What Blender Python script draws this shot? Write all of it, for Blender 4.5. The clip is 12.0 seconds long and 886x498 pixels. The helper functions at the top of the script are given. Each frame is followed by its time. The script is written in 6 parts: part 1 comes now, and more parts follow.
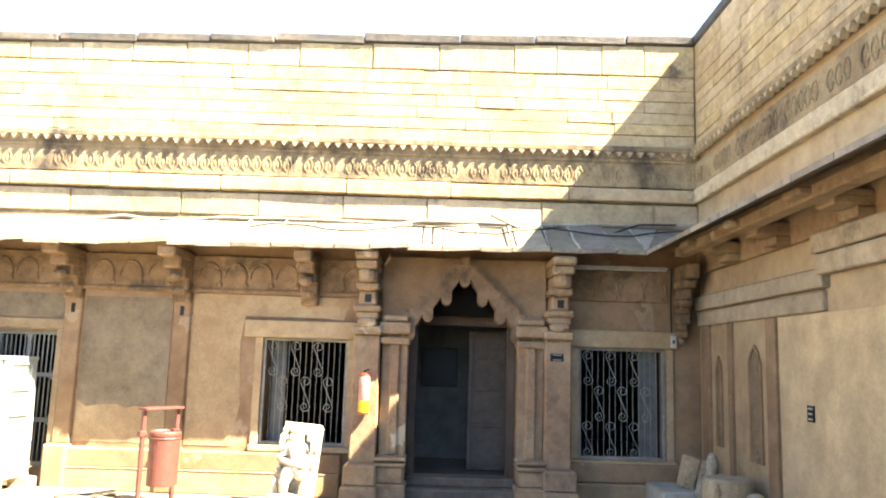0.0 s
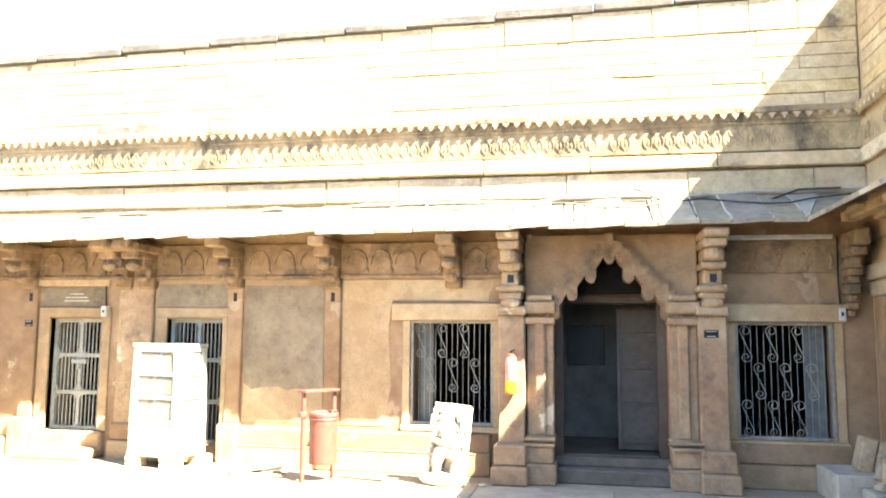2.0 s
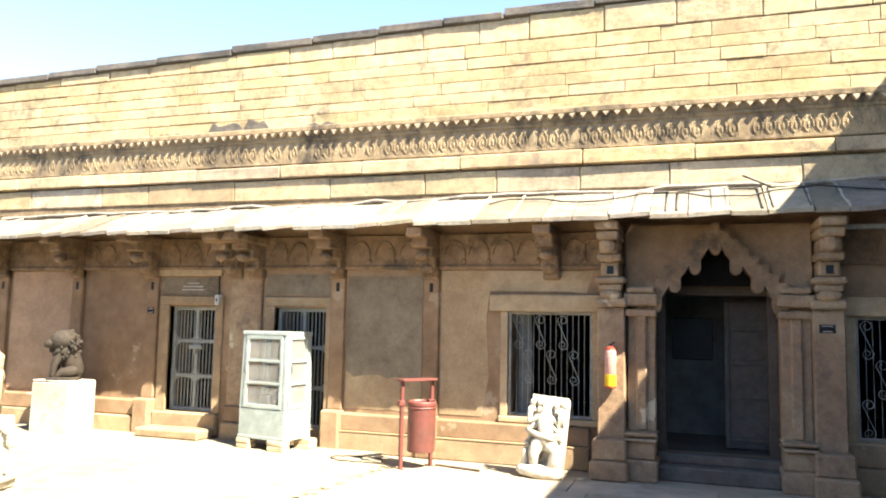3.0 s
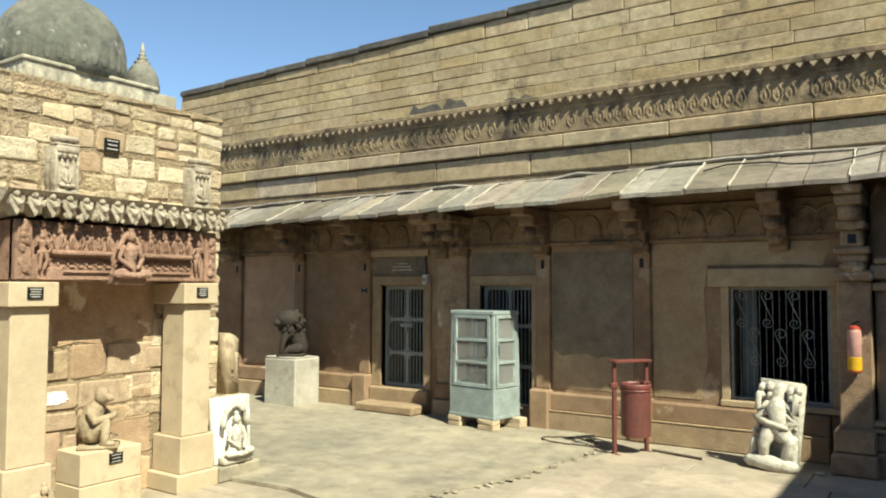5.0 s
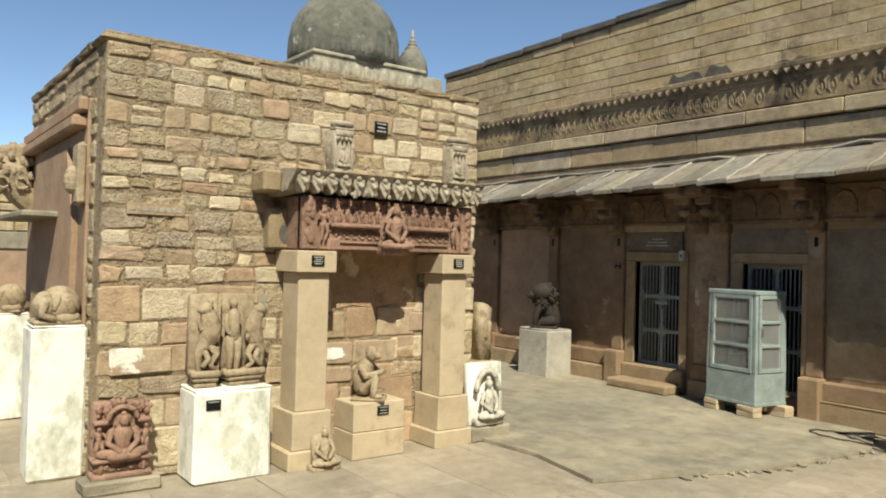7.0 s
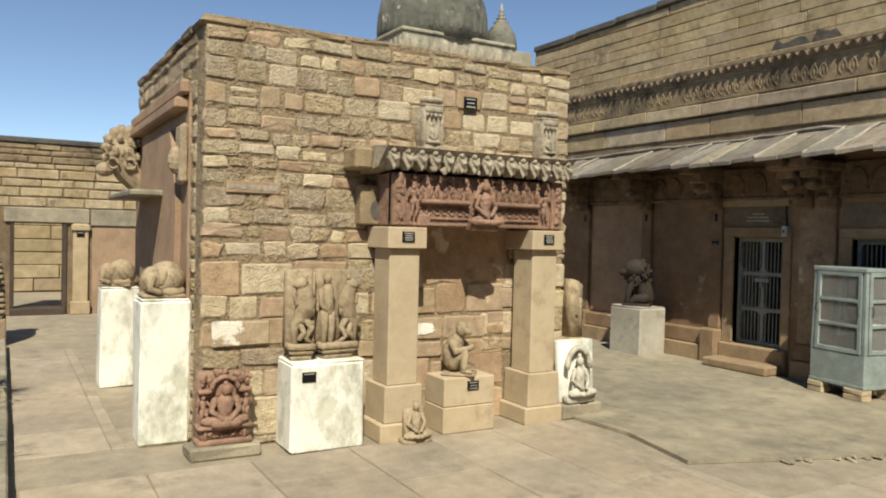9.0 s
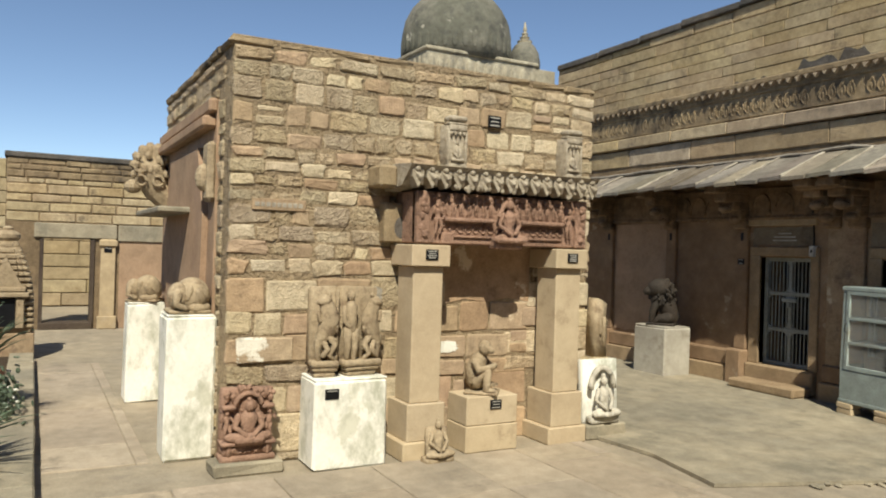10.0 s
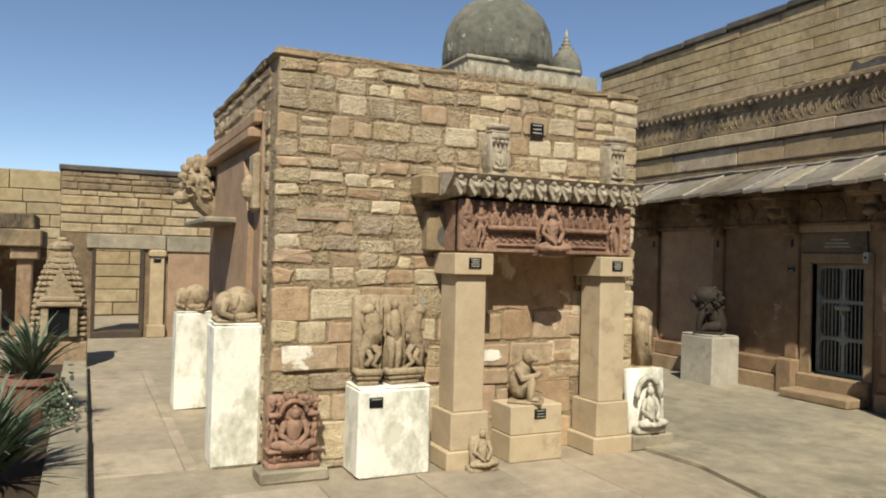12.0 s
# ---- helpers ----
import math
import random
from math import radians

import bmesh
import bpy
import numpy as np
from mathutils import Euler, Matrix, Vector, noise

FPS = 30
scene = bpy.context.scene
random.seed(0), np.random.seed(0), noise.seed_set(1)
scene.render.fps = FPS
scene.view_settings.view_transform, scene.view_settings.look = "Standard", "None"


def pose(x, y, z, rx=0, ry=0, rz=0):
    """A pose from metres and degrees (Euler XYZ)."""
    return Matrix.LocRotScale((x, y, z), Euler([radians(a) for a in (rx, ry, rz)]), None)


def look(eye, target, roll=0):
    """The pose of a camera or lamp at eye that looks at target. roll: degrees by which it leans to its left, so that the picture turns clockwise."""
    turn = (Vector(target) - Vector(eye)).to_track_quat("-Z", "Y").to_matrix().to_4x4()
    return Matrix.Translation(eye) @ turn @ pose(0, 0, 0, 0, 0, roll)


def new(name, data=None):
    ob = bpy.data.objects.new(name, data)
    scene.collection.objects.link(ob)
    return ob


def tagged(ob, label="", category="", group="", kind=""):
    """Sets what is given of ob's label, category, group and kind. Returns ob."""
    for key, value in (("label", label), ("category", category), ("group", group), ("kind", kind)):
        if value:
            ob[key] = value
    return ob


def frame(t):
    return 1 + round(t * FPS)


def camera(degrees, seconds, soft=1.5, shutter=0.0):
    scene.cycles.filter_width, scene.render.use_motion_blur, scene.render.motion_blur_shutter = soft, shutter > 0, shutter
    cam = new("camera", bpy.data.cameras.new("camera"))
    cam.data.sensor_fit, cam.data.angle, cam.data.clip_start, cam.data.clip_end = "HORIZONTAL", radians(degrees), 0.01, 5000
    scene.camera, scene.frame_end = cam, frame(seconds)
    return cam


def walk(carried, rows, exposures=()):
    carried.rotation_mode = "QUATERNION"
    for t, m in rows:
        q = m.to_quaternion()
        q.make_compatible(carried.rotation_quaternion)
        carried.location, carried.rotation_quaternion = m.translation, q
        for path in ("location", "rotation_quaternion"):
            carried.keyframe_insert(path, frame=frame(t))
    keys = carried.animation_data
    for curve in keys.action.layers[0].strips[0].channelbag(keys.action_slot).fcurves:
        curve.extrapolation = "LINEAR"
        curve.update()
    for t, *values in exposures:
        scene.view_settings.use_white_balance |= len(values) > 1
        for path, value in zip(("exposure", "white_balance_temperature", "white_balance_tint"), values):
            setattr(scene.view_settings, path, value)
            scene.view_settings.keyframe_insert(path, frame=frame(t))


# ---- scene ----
cam = camera(60.5, 12.0, soft=2.0)
EXPOSURES = [(0.0, 3.75, 7500, 9), (1.0, 3.75, 7500, 9), (2.0, 4.4, 7400, 8), (2.5, 3.8, 7500, 7), (3.0, 2.92, 6800, 9), (3.5, 2.45, 6600, 5), (4.8, 1.42, 6450, -2), (5.5, 1.18, 6400, -3), (7.0, 0.8, 6450, 3), (9.5, 0.64, 6500, 6), (12.0, 0.6, 6500, 7)]
PATH = [
    (0, (-0.345, -1.392, 1.587), (-0.348, 0.587, 1.874), 1.8),
    (0.5, (-0.341, -1.38, 1.598), (-0.391, 0.605, 1.835), 1.9),
    (1, (-0.339, -1.366, 1.608), (-0.433, 0.619, 1.833), 1.4),
    (1.5, (-0.347, -1.35, 1.621), (-0.591, 0.623, 1.841), 0.7),
    (2, (-0.361, -1.349, 1.629), (-0.728, 0.605, 1.849), 0.5),
    (2.5, (-0.311, -1.317, 1.637), (-0.823, 0.606, 1.837), 0.6),
    (3, (-0.247, -1.303, 1.636), (-0.888, 0.582, 1.827), 1.2),
    (3.2, (-0.241, -1.3, 1.641), (-0.911, 0.575, 1.826), 1.2),
    (4.8, (-0.379, -1.109, 1.765), (-1.444, 0.581, 1.872), 0.4),
    (5, (-0.373, -1.097, 1.761), (-1.488, 0.56, 1.862), 0.2),
    (5.5, (-0.369, -1.092, 1.767), (-1.635, 0.455, 1.816), 0.7),
    (6, (-0.33, -1.106, 1.768), (-1.75, 0.3, 1.84), 0.7),
    (6.5, (-0.279, -1.11, 1.764), (-1.796, 0.191, 1.834), 0.8),
    (7, (-0.241, -1.102, 1.757), (-1.845, 0.093, 1.781), 1.5),
    (7.5, (-0.232, -1.095, 1.761), (-1.893, 0.018, 1.766), 1.3),
    (9.5, (-0.265, -1.106, 1.749), (-2.009, -0.128, 1.712), 1.5),
    (10, (-0.263, -1.113, 1.756), (-2.023, -0.163, 1.757), 1.7),
    (10.5, (-0.264, -1.114, 1.757), (-2.039, -0.192, 1.765), 1.5),
    (11, (-0.267, -1.113, 1.755), (-2.047, -0.202, 1.761), 1.6),
    (11.5, (-0.27, -1.115, 1.755), (-2.057, -0.217, 1.774), 1.3),
    (12, (-0.269, -1.119, 1.753), (-2.079, -0.268, 1.774), 1.4),
]
walk(cam, [(t, look(eye, target, roll)) for t, eye, target, roll in PATH], EXPOSURES)

# ---- world and sun ----
SUN_DIR = Vector((1.0, -0.5, 1.3)).normalized()
world = bpy.data.worlds.new("world")
scene.world = world
world.use_nodes = True
wn, wl = world.node_tree.nodes, world.node_tree.links
sky = wn.new("ShaderNodeTexSky")
sky.sky_type = "NISHITA"
sky.sun_disc = False
sky.sun_elevation = math.asin(SUN_DIR.z)
sky.sun_rotation = math.atan2(SUN_DIR.x, SUN_DIR.y)
sky.air_density = 0.62
sky.dust_density = 0.0
sky.ozone_density = 0.35
wn["Background"].inputs["Strength"].default_value = 0.086
wl.new(sky.outputs["Color"], wn["Background"].inputs["Color"])
sun = new("sun", bpy.data.lights.new("sun", "SUN"))
sun.data.energy, sun.data.angle, sun.data.color = 4.2, radians(0.55), (1.0, 0.92, 0.77)
sun.matrix_world = look(SUN_DIR * 30, (0, 0, 0))


# ---- materials ----
def surface(name, base, second=None, rough=0.9, scale=6.0, bump=0.25, vary=0.0, stain=0.0, stain_col=(0.06, 0.05, 0.04), metal=0.0, fine=60.0, streak=1.0, spec=0.25, patch=0.0, patch_col=(0.8, 0.78, 0.72), stain_scale=1.7, mottle=1.0):
    """A weathered surface: coarse and fine noise, dirt stains, and a shift from piece to piece."""
    m = bpy.data.materials.new(name)
    m.use_nodes = True
    n, l = m.node_tree.nodes, m.node_tree.links
    b = n["Principled BSDF"]
    b.inputs["Roughness"].default_value = rough
    b.inputs["Metallic"].default_value = metal
    b.inputs["Specular IOR Level"].default_value = spec
    pos = n.new("ShaderNodeNewGeometry").outputs["Position"]
    second = second or tuple(c * 0.72 for c in base)

    def tex(sc, detail=5.0, stretch=1.0, roughness=0.6):
        mp = n.new("ShaderNodeMapping")
        mp.inputs["Scale"].default_value = (1, 1, stretch)
        l.new(pos, mp.inputs["Vector"])
        t = n.new("ShaderNodeTexNoise")
        t.inputs["Scale"].default_value, t.inputs["Detail"].default_value, t.inputs["Roughness"].default_value = sc, detail, roughness
        l.new(mp.outputs[0], t.inputs["Vector"])
        return t.outputs["Fac"]

    def ramp(fac, a, z):
        r = n.new("ShaderNodeMapRange")
        r.inputs["From Min"].default_value, r.inputs["From Max"].default_value = a, z
        l.new(fac, r.inputs["Value"])
        return r.outputs[0]

    def mix(fac, a, z, blend="MIX"):
        x = n.new("ShaderNodeMix")
        x.data_type, x.blend_type = "RGBA", blend
        if isinstance(fac, float):
            x.inputs[0].default_value = fac
        else:
            l.new(fac, x.inputs[0])
        for sock, v in ((x.inputs[6], a), (x.inputs[7], z)):
            if isinstance(v, tuple):
                sock.default_value = (*v, 1)
            else:
                l.new(v, sock)
        return x.outputs[2]

    col = mix(ramp(tex(scale * 0.3, 7.0), 0.4, 0.6), base, second)
    k = 1 - 0.32 * mottle
    col = mix(ramp(tex(scale * 2.0, 8.0, 1.0, 0.7), 0.35, 0.65), col, mix(1.0, col, (k, k * 0.985, k * 0.97), "MULTIPLY"))
    grain = tex(fine, 6.0)
    col = mix(ramp(grain, 0.3, 0.75), mix(1.0, col, (1 - 0.24 * mottle, 1 - 0.25 * mottle, 1 - 0.27 * mottle), "MULTIPLY"), col)
    if vary:
        info = n.new("ShaderNodeObjectInfo").outputs["Random"]
        hsv = n.new("ShaderNodeHueSaturation")
        l.new(col, hsv.inputs["Color"])
        for sock, mul, lo, hi in (("Hue", 1.0, 0.5 - 0.02 * vary, 0.5 + 0.016 * vary), ("Value", 7.31, 1 - 0.38 * vary, 1 + 0.3 * vary), ("Saturation", 13.7, 1 - 0.35 * vary, 1 + 0.2 * vary)):
            mu = n.new("ShaderNodeMath")
            mu.operation = "MULTIPLY"
            mu.inputs[1].default_value = mul
            l.new(info, mu.inputs[0])
            fr = n.new("ShaderNodeMath")
            fr.operation = "FRACT"
            l.new(mu.outputs[0], fr.inputs[0])
            r = n.new("ShaderNodeMapRange")
            r.inputs["To Min"].default_value, r.inputs["To Max"].default_value = lo, hi
            l.new(fr.outputs[0], r.inputs["Value"])
            l.new(r.outputs[0], hsv.inputs[sock])
        col = hsv.outputs["Color"]
    if patch:
        col = mix(ramp(tex(2.2, 6.0), 0.66 - 0.2 * patch, 0.69 - 0.2 * patch), col, patch_col)
    if stain:
        s = ramp(tex(stain_scale, 9.0, streak, 0.72), 0.61 - 0.2 * stain, 0.75 - 0.17 * stain)
        col = mix(s, col, stain_col)
    l.new(col, b.inputs["Base Color"])
    bm_ = n.new("ShaderNodeBump")
    bm_.inputs["Strength"].default_value = bump
    bm_.inputs["Distance"].default_value = 0.03
    add = n.new("ShaderNodeMath")
    add.operation = "ADD"
    l.new(tex(scale * 2.5, 8.0), add.inputs[0])
    l.new(grain, add.inputs[1])
    l.new(add.outputs[0], bm_.inputs["Height"])
    l.new(bm_.outputs[0], b.inputs["Normal"])
    return m


M_GROUND = surface("paving_concrete", (0.42, 0.36, 0.268), (0.35, 0.305, 0.235), scale=2.0, bump=0.2, stain=0.25, stain_col=(0.22, 0.19, 0.15))
M_SLAB = surface("worn_concrete", (0.44, 0.385, 0.28), (0.31, 0.28, 0.215), scale=2.2, bump=0.35, stain=0.42, stain_scale=1.5, stain_col=(0.17, 0.155, 0.115))
M_PAVER = surface("stone_paver", (0.46, 0.385, 0.29), (0.37, 0.315, 0.24), scale=3.0, mottle=0.7, stain_scale=2.0, bump=0.3, vary=0.25, stain=0.28, stain_col=(0.2, 0.17, 0.13))
M_PLASTER = surface("tan_plaster", (0.37, 0.258, 0.163), (0.272, 0.178, 0.108), scale=1.6, bump=0.25, stain=0.3, stain_scale=1.1, stain_col=(0.2, 0.14, 0.09), patch=0.12, patch_col=(0.33, 0.26, 0.18))
M_PALEPLASTER = surface("pale_old_plaster", (0.5, 0.39, 0.25), (0.4, 0.29, 0.175), scale=1.8, bump=0.25, stain=0.2, stain_col=(0.27, 0.18, 0.11))
M_PLINTH = surface("worn_plinth_plaster", (0.43, 0.32, 0.2), (0.34, 0.245, 0.15), scale=2.5, bump=0.35, stain=0.3, stain_scale=1.6, stain_col=(0.22, 0.16, 0.1))
M_STEP = surface("dark_worn_step", (0.17, 0.15, 0.13), (0.12, 0.105, 0.09), scale=5.0, bump=0.3)
M_PATCH = surface("grey_cement_patch", (0.265, 0.22, 0.16), (0.205, 0.165, 0.115), scale=2.5, bump=0.3, stain=0.2)
M_ASHLAR = surface("weathered_ashlar", (0.55, 0.44, 0.27), (0.45, 0.345, 0.2), scale=5.0, bump=0.5, vary=0.3, stain=0.3, stain_scale=2.2, stain_col=(0.13, 0.1, 0.07))
M_MORTAR = surface("lime_mortar", (0.3, 0.22, 0.135), scale=8.0, bump=0.6, stain=0.3)
M_TOWER = surface("rubble_sandstone", (0.68, 0.555, 0.37), (0.56, 0.44, 0.285), scale=9.0, bump=1.0, vary=0.36, stain=0.3, stain_scale=13.0, stain_col=(0.16, 0.12, 0.08))
M_TOWER_PALE = surface("cream_dressed_stone", (0.76, 0.64, 0.445), (0.66, 0.54, 0.365), scale=6.0, bump=0.6, vary=0.3, stain=0.14, stain_scale=6.0, stain_col=(0.3, 0.23, 0.15))
M_TOWER_BROWN = surface("brown_smooth_stone", (0.58, 0.435, 0.285), (0.49, 0.36, 0.235), scale=5.0, bump=0.45, vary=0.28, stain=0.15, stain_scale=5.0, stain_col=(0.17, 0.12, 0.08))
M_TOWER_MORTAR = surface("brown_lime_mortar", (0.52, 0.405, 0.26), (0.43, 0.33, 0.21), scale=9.0, bump=1.0, stain=0.3, stain_scale=4.0, stain_col=(0.12, 0.09, 0.06), fine=45)
M_NICHE = surface("reddish_rendered_stone", (0.58, 0.42, 0.275), (0.49, 0.35, 0.225), scale=4.0, bump=0.4, vary=0.3, stain=0.2, stain_scale=4.0, stain_col=(0.2, 0.13, 0.08), patch=0.14, patch_col=(0.62, 0.52, 0.38))
M_STONE = surface("carved_sandstone", (0.43, 0.32, 0.205), (0.35, 0.235, 0.15), scale=4.0, bump=0.5, stain=0.32, stain_scale=3.5, stain_col=(0.14, 0.1, 0.075), patch=0.14, patch_col=(0.5, 0.42, 0.3))
M_SOOT = surface("sooty_carved_stone", (0.34, 0.235, 0.15), (0.24, 0.16, 0.098), scale=4.0, bump=0.5, stain=0.52, stain_scale=2.0, stain_col=(0.085, 0.068, 0.05))
M_LEAFDOOR = surface("grey_brown_door", (0.15, 0.125, 0.105), (0.115, 0.095, 0.08), scale=5.0, bump=0.25, rough=0.6)
M_SHUTTER = surface("blue_grey_shutter", (0.17, 0.19, 0.19), (0.13, 0.145, 0.145), scale=5.0, bump=0.15, rough=0.6)
M_FRIEZE = surface("blackened_frieze_stone", (0.4, 0.31, 0.19), (0.3, 0.225, 0.14), scale=4.0, bump=0.5, stain=0.7, stain_col=(0.055, 0.045, 0.035), streak=0.6)
M_LEDGE = surface("pale_ledge_stone", (0.54, 0.43, 0.27), (0.45, 0.355, 0.22), scale=4.0, bump=0.4, vary=0.6, stain=0.33, stain_scale=3.0, stain_col=(0.16, 0.13, 0.1))
M_COPING = surface("dark_coping", (0.1, 0.095, 0.09), (0.17, 0.15, 0.13), scale=5.0, bump=0.6, stain=0.3)
M_EAVE = surface("grey_slate_slab", (0.34, 0.30, 0.235), (0.25, 0.22, 0.175), scale=4.0, bump=0.4, vary=0.9, stain=0.25, stain_scale=4.0, stain_col=(0.1, 0.09, 0.08))
M_LIME = surface("lime_joint", (0.58, 0.53, 0.44), scale=9.0, bump=0.5, stain=0.2)
M_SMOOTH = surface("dressed_sandstone", (0.53, 0.43, 0.29), (0.49, 0.39, 0.26), scale=3.0, bump=0.1, vary=0.15, stain=0.1, stain_scale=3.0, mottle=0.45, stain_col=(0.3, 0.23, 0.15))
M_RED = surface("red_sandstone", (0.45, 0.285, 0.205), (0.36, 0.225, 0.16), scale=7.0, bump=0.6, stain=0.3, stain_scale=9.0, stain_col=(0.09, 0.06, 0.05))
M_STATUE = surface("buff_carving_stone", (0.52, 0.42, 0.285), (0.42, 0.33, 0.215), scale=8.0, bump=0.5, stain=0.3, stain_scale=8.0, stain_col=(0.2, 0.14, 0.09))
M_PALE = surface("pale_grey_carving", (0.56, 0.49, 0.38), (0.45, 0.39, 0.3), scale=8.0, bump=0.5, stain=0.32, stain_scale=8.0, stain_col=(0.16, 0.13, 0.1))
M_DARKSTONE = surface("dark_basalt", (0.035, 0.03, 0.025), (0.06, 0.047, 0.037), scale=8.0, bump=0.5, rough=0.7)
M_WHITE = surface("flaking_whitewash", (0.86, 0.85, 0.78), (0.8, 0.79, 0.71), scale=9.0, bump=0.14, stain=0.66, stain_scale=3.4, mottle=0.22, stain_col=(0.43, 0.43, 0.345), fine=30, patch=0.22, patch_col=(0.62, 0.61, 0.51), streak=0.6)
M_GREYWASH = surface("grey_whitewash", (0.5, 0.47, 0.4), (0.4, 0.37, 0.31), scale=4.0, bump=0.3, stain=0.3, stain_scale=4.0, mottle=0.6, stain_col=(0.27, 0.24, 0.19))
M_DOME = surface("lichen_dome_plaster", (0.15, 0.15, 0.12), (0.23, 0.22, 0.18), scale=2.5, bump=0.4, stain=0.4, stain_col=(0.06, 0.06, 0.055), patch=0.1, patch_col=(0.36, 0.34, 0.28))
M_DOMEBAND = surface("pale_dome_band", (0.5, 0.45, 0.34), (0.38, 0.34, 0.25), scale=3.0, bump=0.4, stain=0.42, stain_col=(0.14, 0.13, 0.11))
M_PINK = surface("pink_plaster", (0.48, 0.32, 0.21), (0.43, 0.3, 0.2), scale=1.5, bump=0.15, stain=0.2, stain_col=(0.3, 0.2, 0.14))
M_CREAM = surface("cream_limewash", (0.6, 0.47, 0.29), (0.52, 0.41, 0.26), scale=1.5, bump=0.12, stain=0.25, stain_col=(0.36, 0.29, 0.2))
# room plasters are darkened: the indoor shade is put into their colour
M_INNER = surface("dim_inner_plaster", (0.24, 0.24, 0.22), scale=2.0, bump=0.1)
M_ROOMSHADE = surface("shade_dark_room_plaster", (0.05, 0.048, 0.042), scale=2.0, bump=0.1)
M_WOOD = surface("dark_door_wood", (0.1, 0.075, 0.055), (0.07, 0.05, 0.04), scale=5.0, bump=0.3, rough=0.6)
M_GRILLE = surface("grey_painted_iron", (0.33, 0.36, 0.34), (0.27, 0.29, 0.27), scale=9.0, bump=0.15, rough=0.5, stain=0.2, stain_col=(0.17, 0.12, 0.09), spec=0.5)
M_FRAME = surface("window_frame_paint", (0.35, 0.34, 0.3), (0.27, 0.26, 0.23), scale=7.0, bump=0.15, rough=0.6)
M_CABINET = surface("pale_blue_grey_paint", (0.37, 0.435, 0.425), (0.31, 0.37, 0.36), scale=3.0, bump=0.1, rough=0.45, stain=0.12, stain_col=(0.2, 0.18, 0.14), spec=0.5)
M_BIN = surface("rusty_red_paint", (0.2, 0.055, 0.045), (0.15, 0.05, 0.04), scale=7.0, bump=0.15, rough=0.5, stain=0.2, stain_col=(0.07, 0.035, 0.025), spec=0.5)
M_BLACK = surface("black_sign_and_hollow_shade", (0.012, 0.013, 0.016), rough=0.4, bump=0.02)
# void black that stands for the unlit interior under the arch
M_ARCHSHADE = surface("black_arch_shade", (0.012, 0.011, 0.01), rough=1.0, bump=0.05, spec=0.02)
M_LIMED = surface("lime_splashed_stone", (0.56, 0.44, 0.3), (0.48, 0.37, 0.25), scale=7.0, bump=0.4, stain=0.12, patch=0.75, patch_col=(0.7, 0.66, 0.56))
M_WASHED = surface("limewashed_carving", (0.7, 0.66, 0.56), (0.58, 0.54, 0.45), scale=8.0, bump=0.4, stain=0.3, stain_scale=8.0, stain_col=(0.3, 0.27, 0.21))
M_BAR = surface("sign_lettering", (0.6, 0.58, 0.52), rough=0.6, bump=0.02)
M_EXT_RED = surface("faded_red_cylinder", (0.5, 0.07, 0.04), rough=0.35, bump=0.03, spec=0.5)
M_EXT_PALE = surface("pale_label", (0.75, 0.42, 0.36), rough=0.5, bump=0.02)
M_EXT_YEL = surface("yellow_band", (0.8, 0.48, 0.03), rough=0.4, bump=0.02)
M_TUBE = surface("white_tube", (0.75, 0.75, 0.72), rough=0.3, bump=0.02)
M_CABLE = surface("black_cable", (0.02, 0.02, 0.02), rough=0.6, bump=0.05)
M_LEAF = surface("agave_leaf", (0.09, 0.15, 0.085), (0.17, 0.23, 0.15), scale=9.0, bump=0.1, rough=0.5, vary=0.5, spec=0.4)
M_POT = surface("terracotta_pot", (0.36, 0.19, 0.14), (0.29, 0.15, 0.11), scale=6.0, bump=0.25, stain=0.25, patch=0.15, patch_col=(0.5, 0.42, 0.36))
M_SOIL = surface("dry_soil", (0.12, 0.085, 0.055), scale=12.0, bump=0.9)
M_YELLOW = surface("ochre_wall", (0.5, 0.4, 0.24), (0.43, 0.34, 0.2), scale=2.0, bump=0.3, vary=0.3, stain=0.3, stain_col=(0.25, 0.18, 0.1))
M_GLASS = bpy.data.materials.new("dusty_glass")
M_GLASS.use_nodes = True
_g = M_GLASS.node_tree.nodes["Principled BSDF"]
_g.inputs["Base Color"].default_value = (0.93, 0.95, 0.94, 1)
_g.inputs["Roughness"].default_value = 0.06
_g.inputs["Transmission Weight"].default_value = 0.93
_g.inputs["IOR"].default_value = 1.45


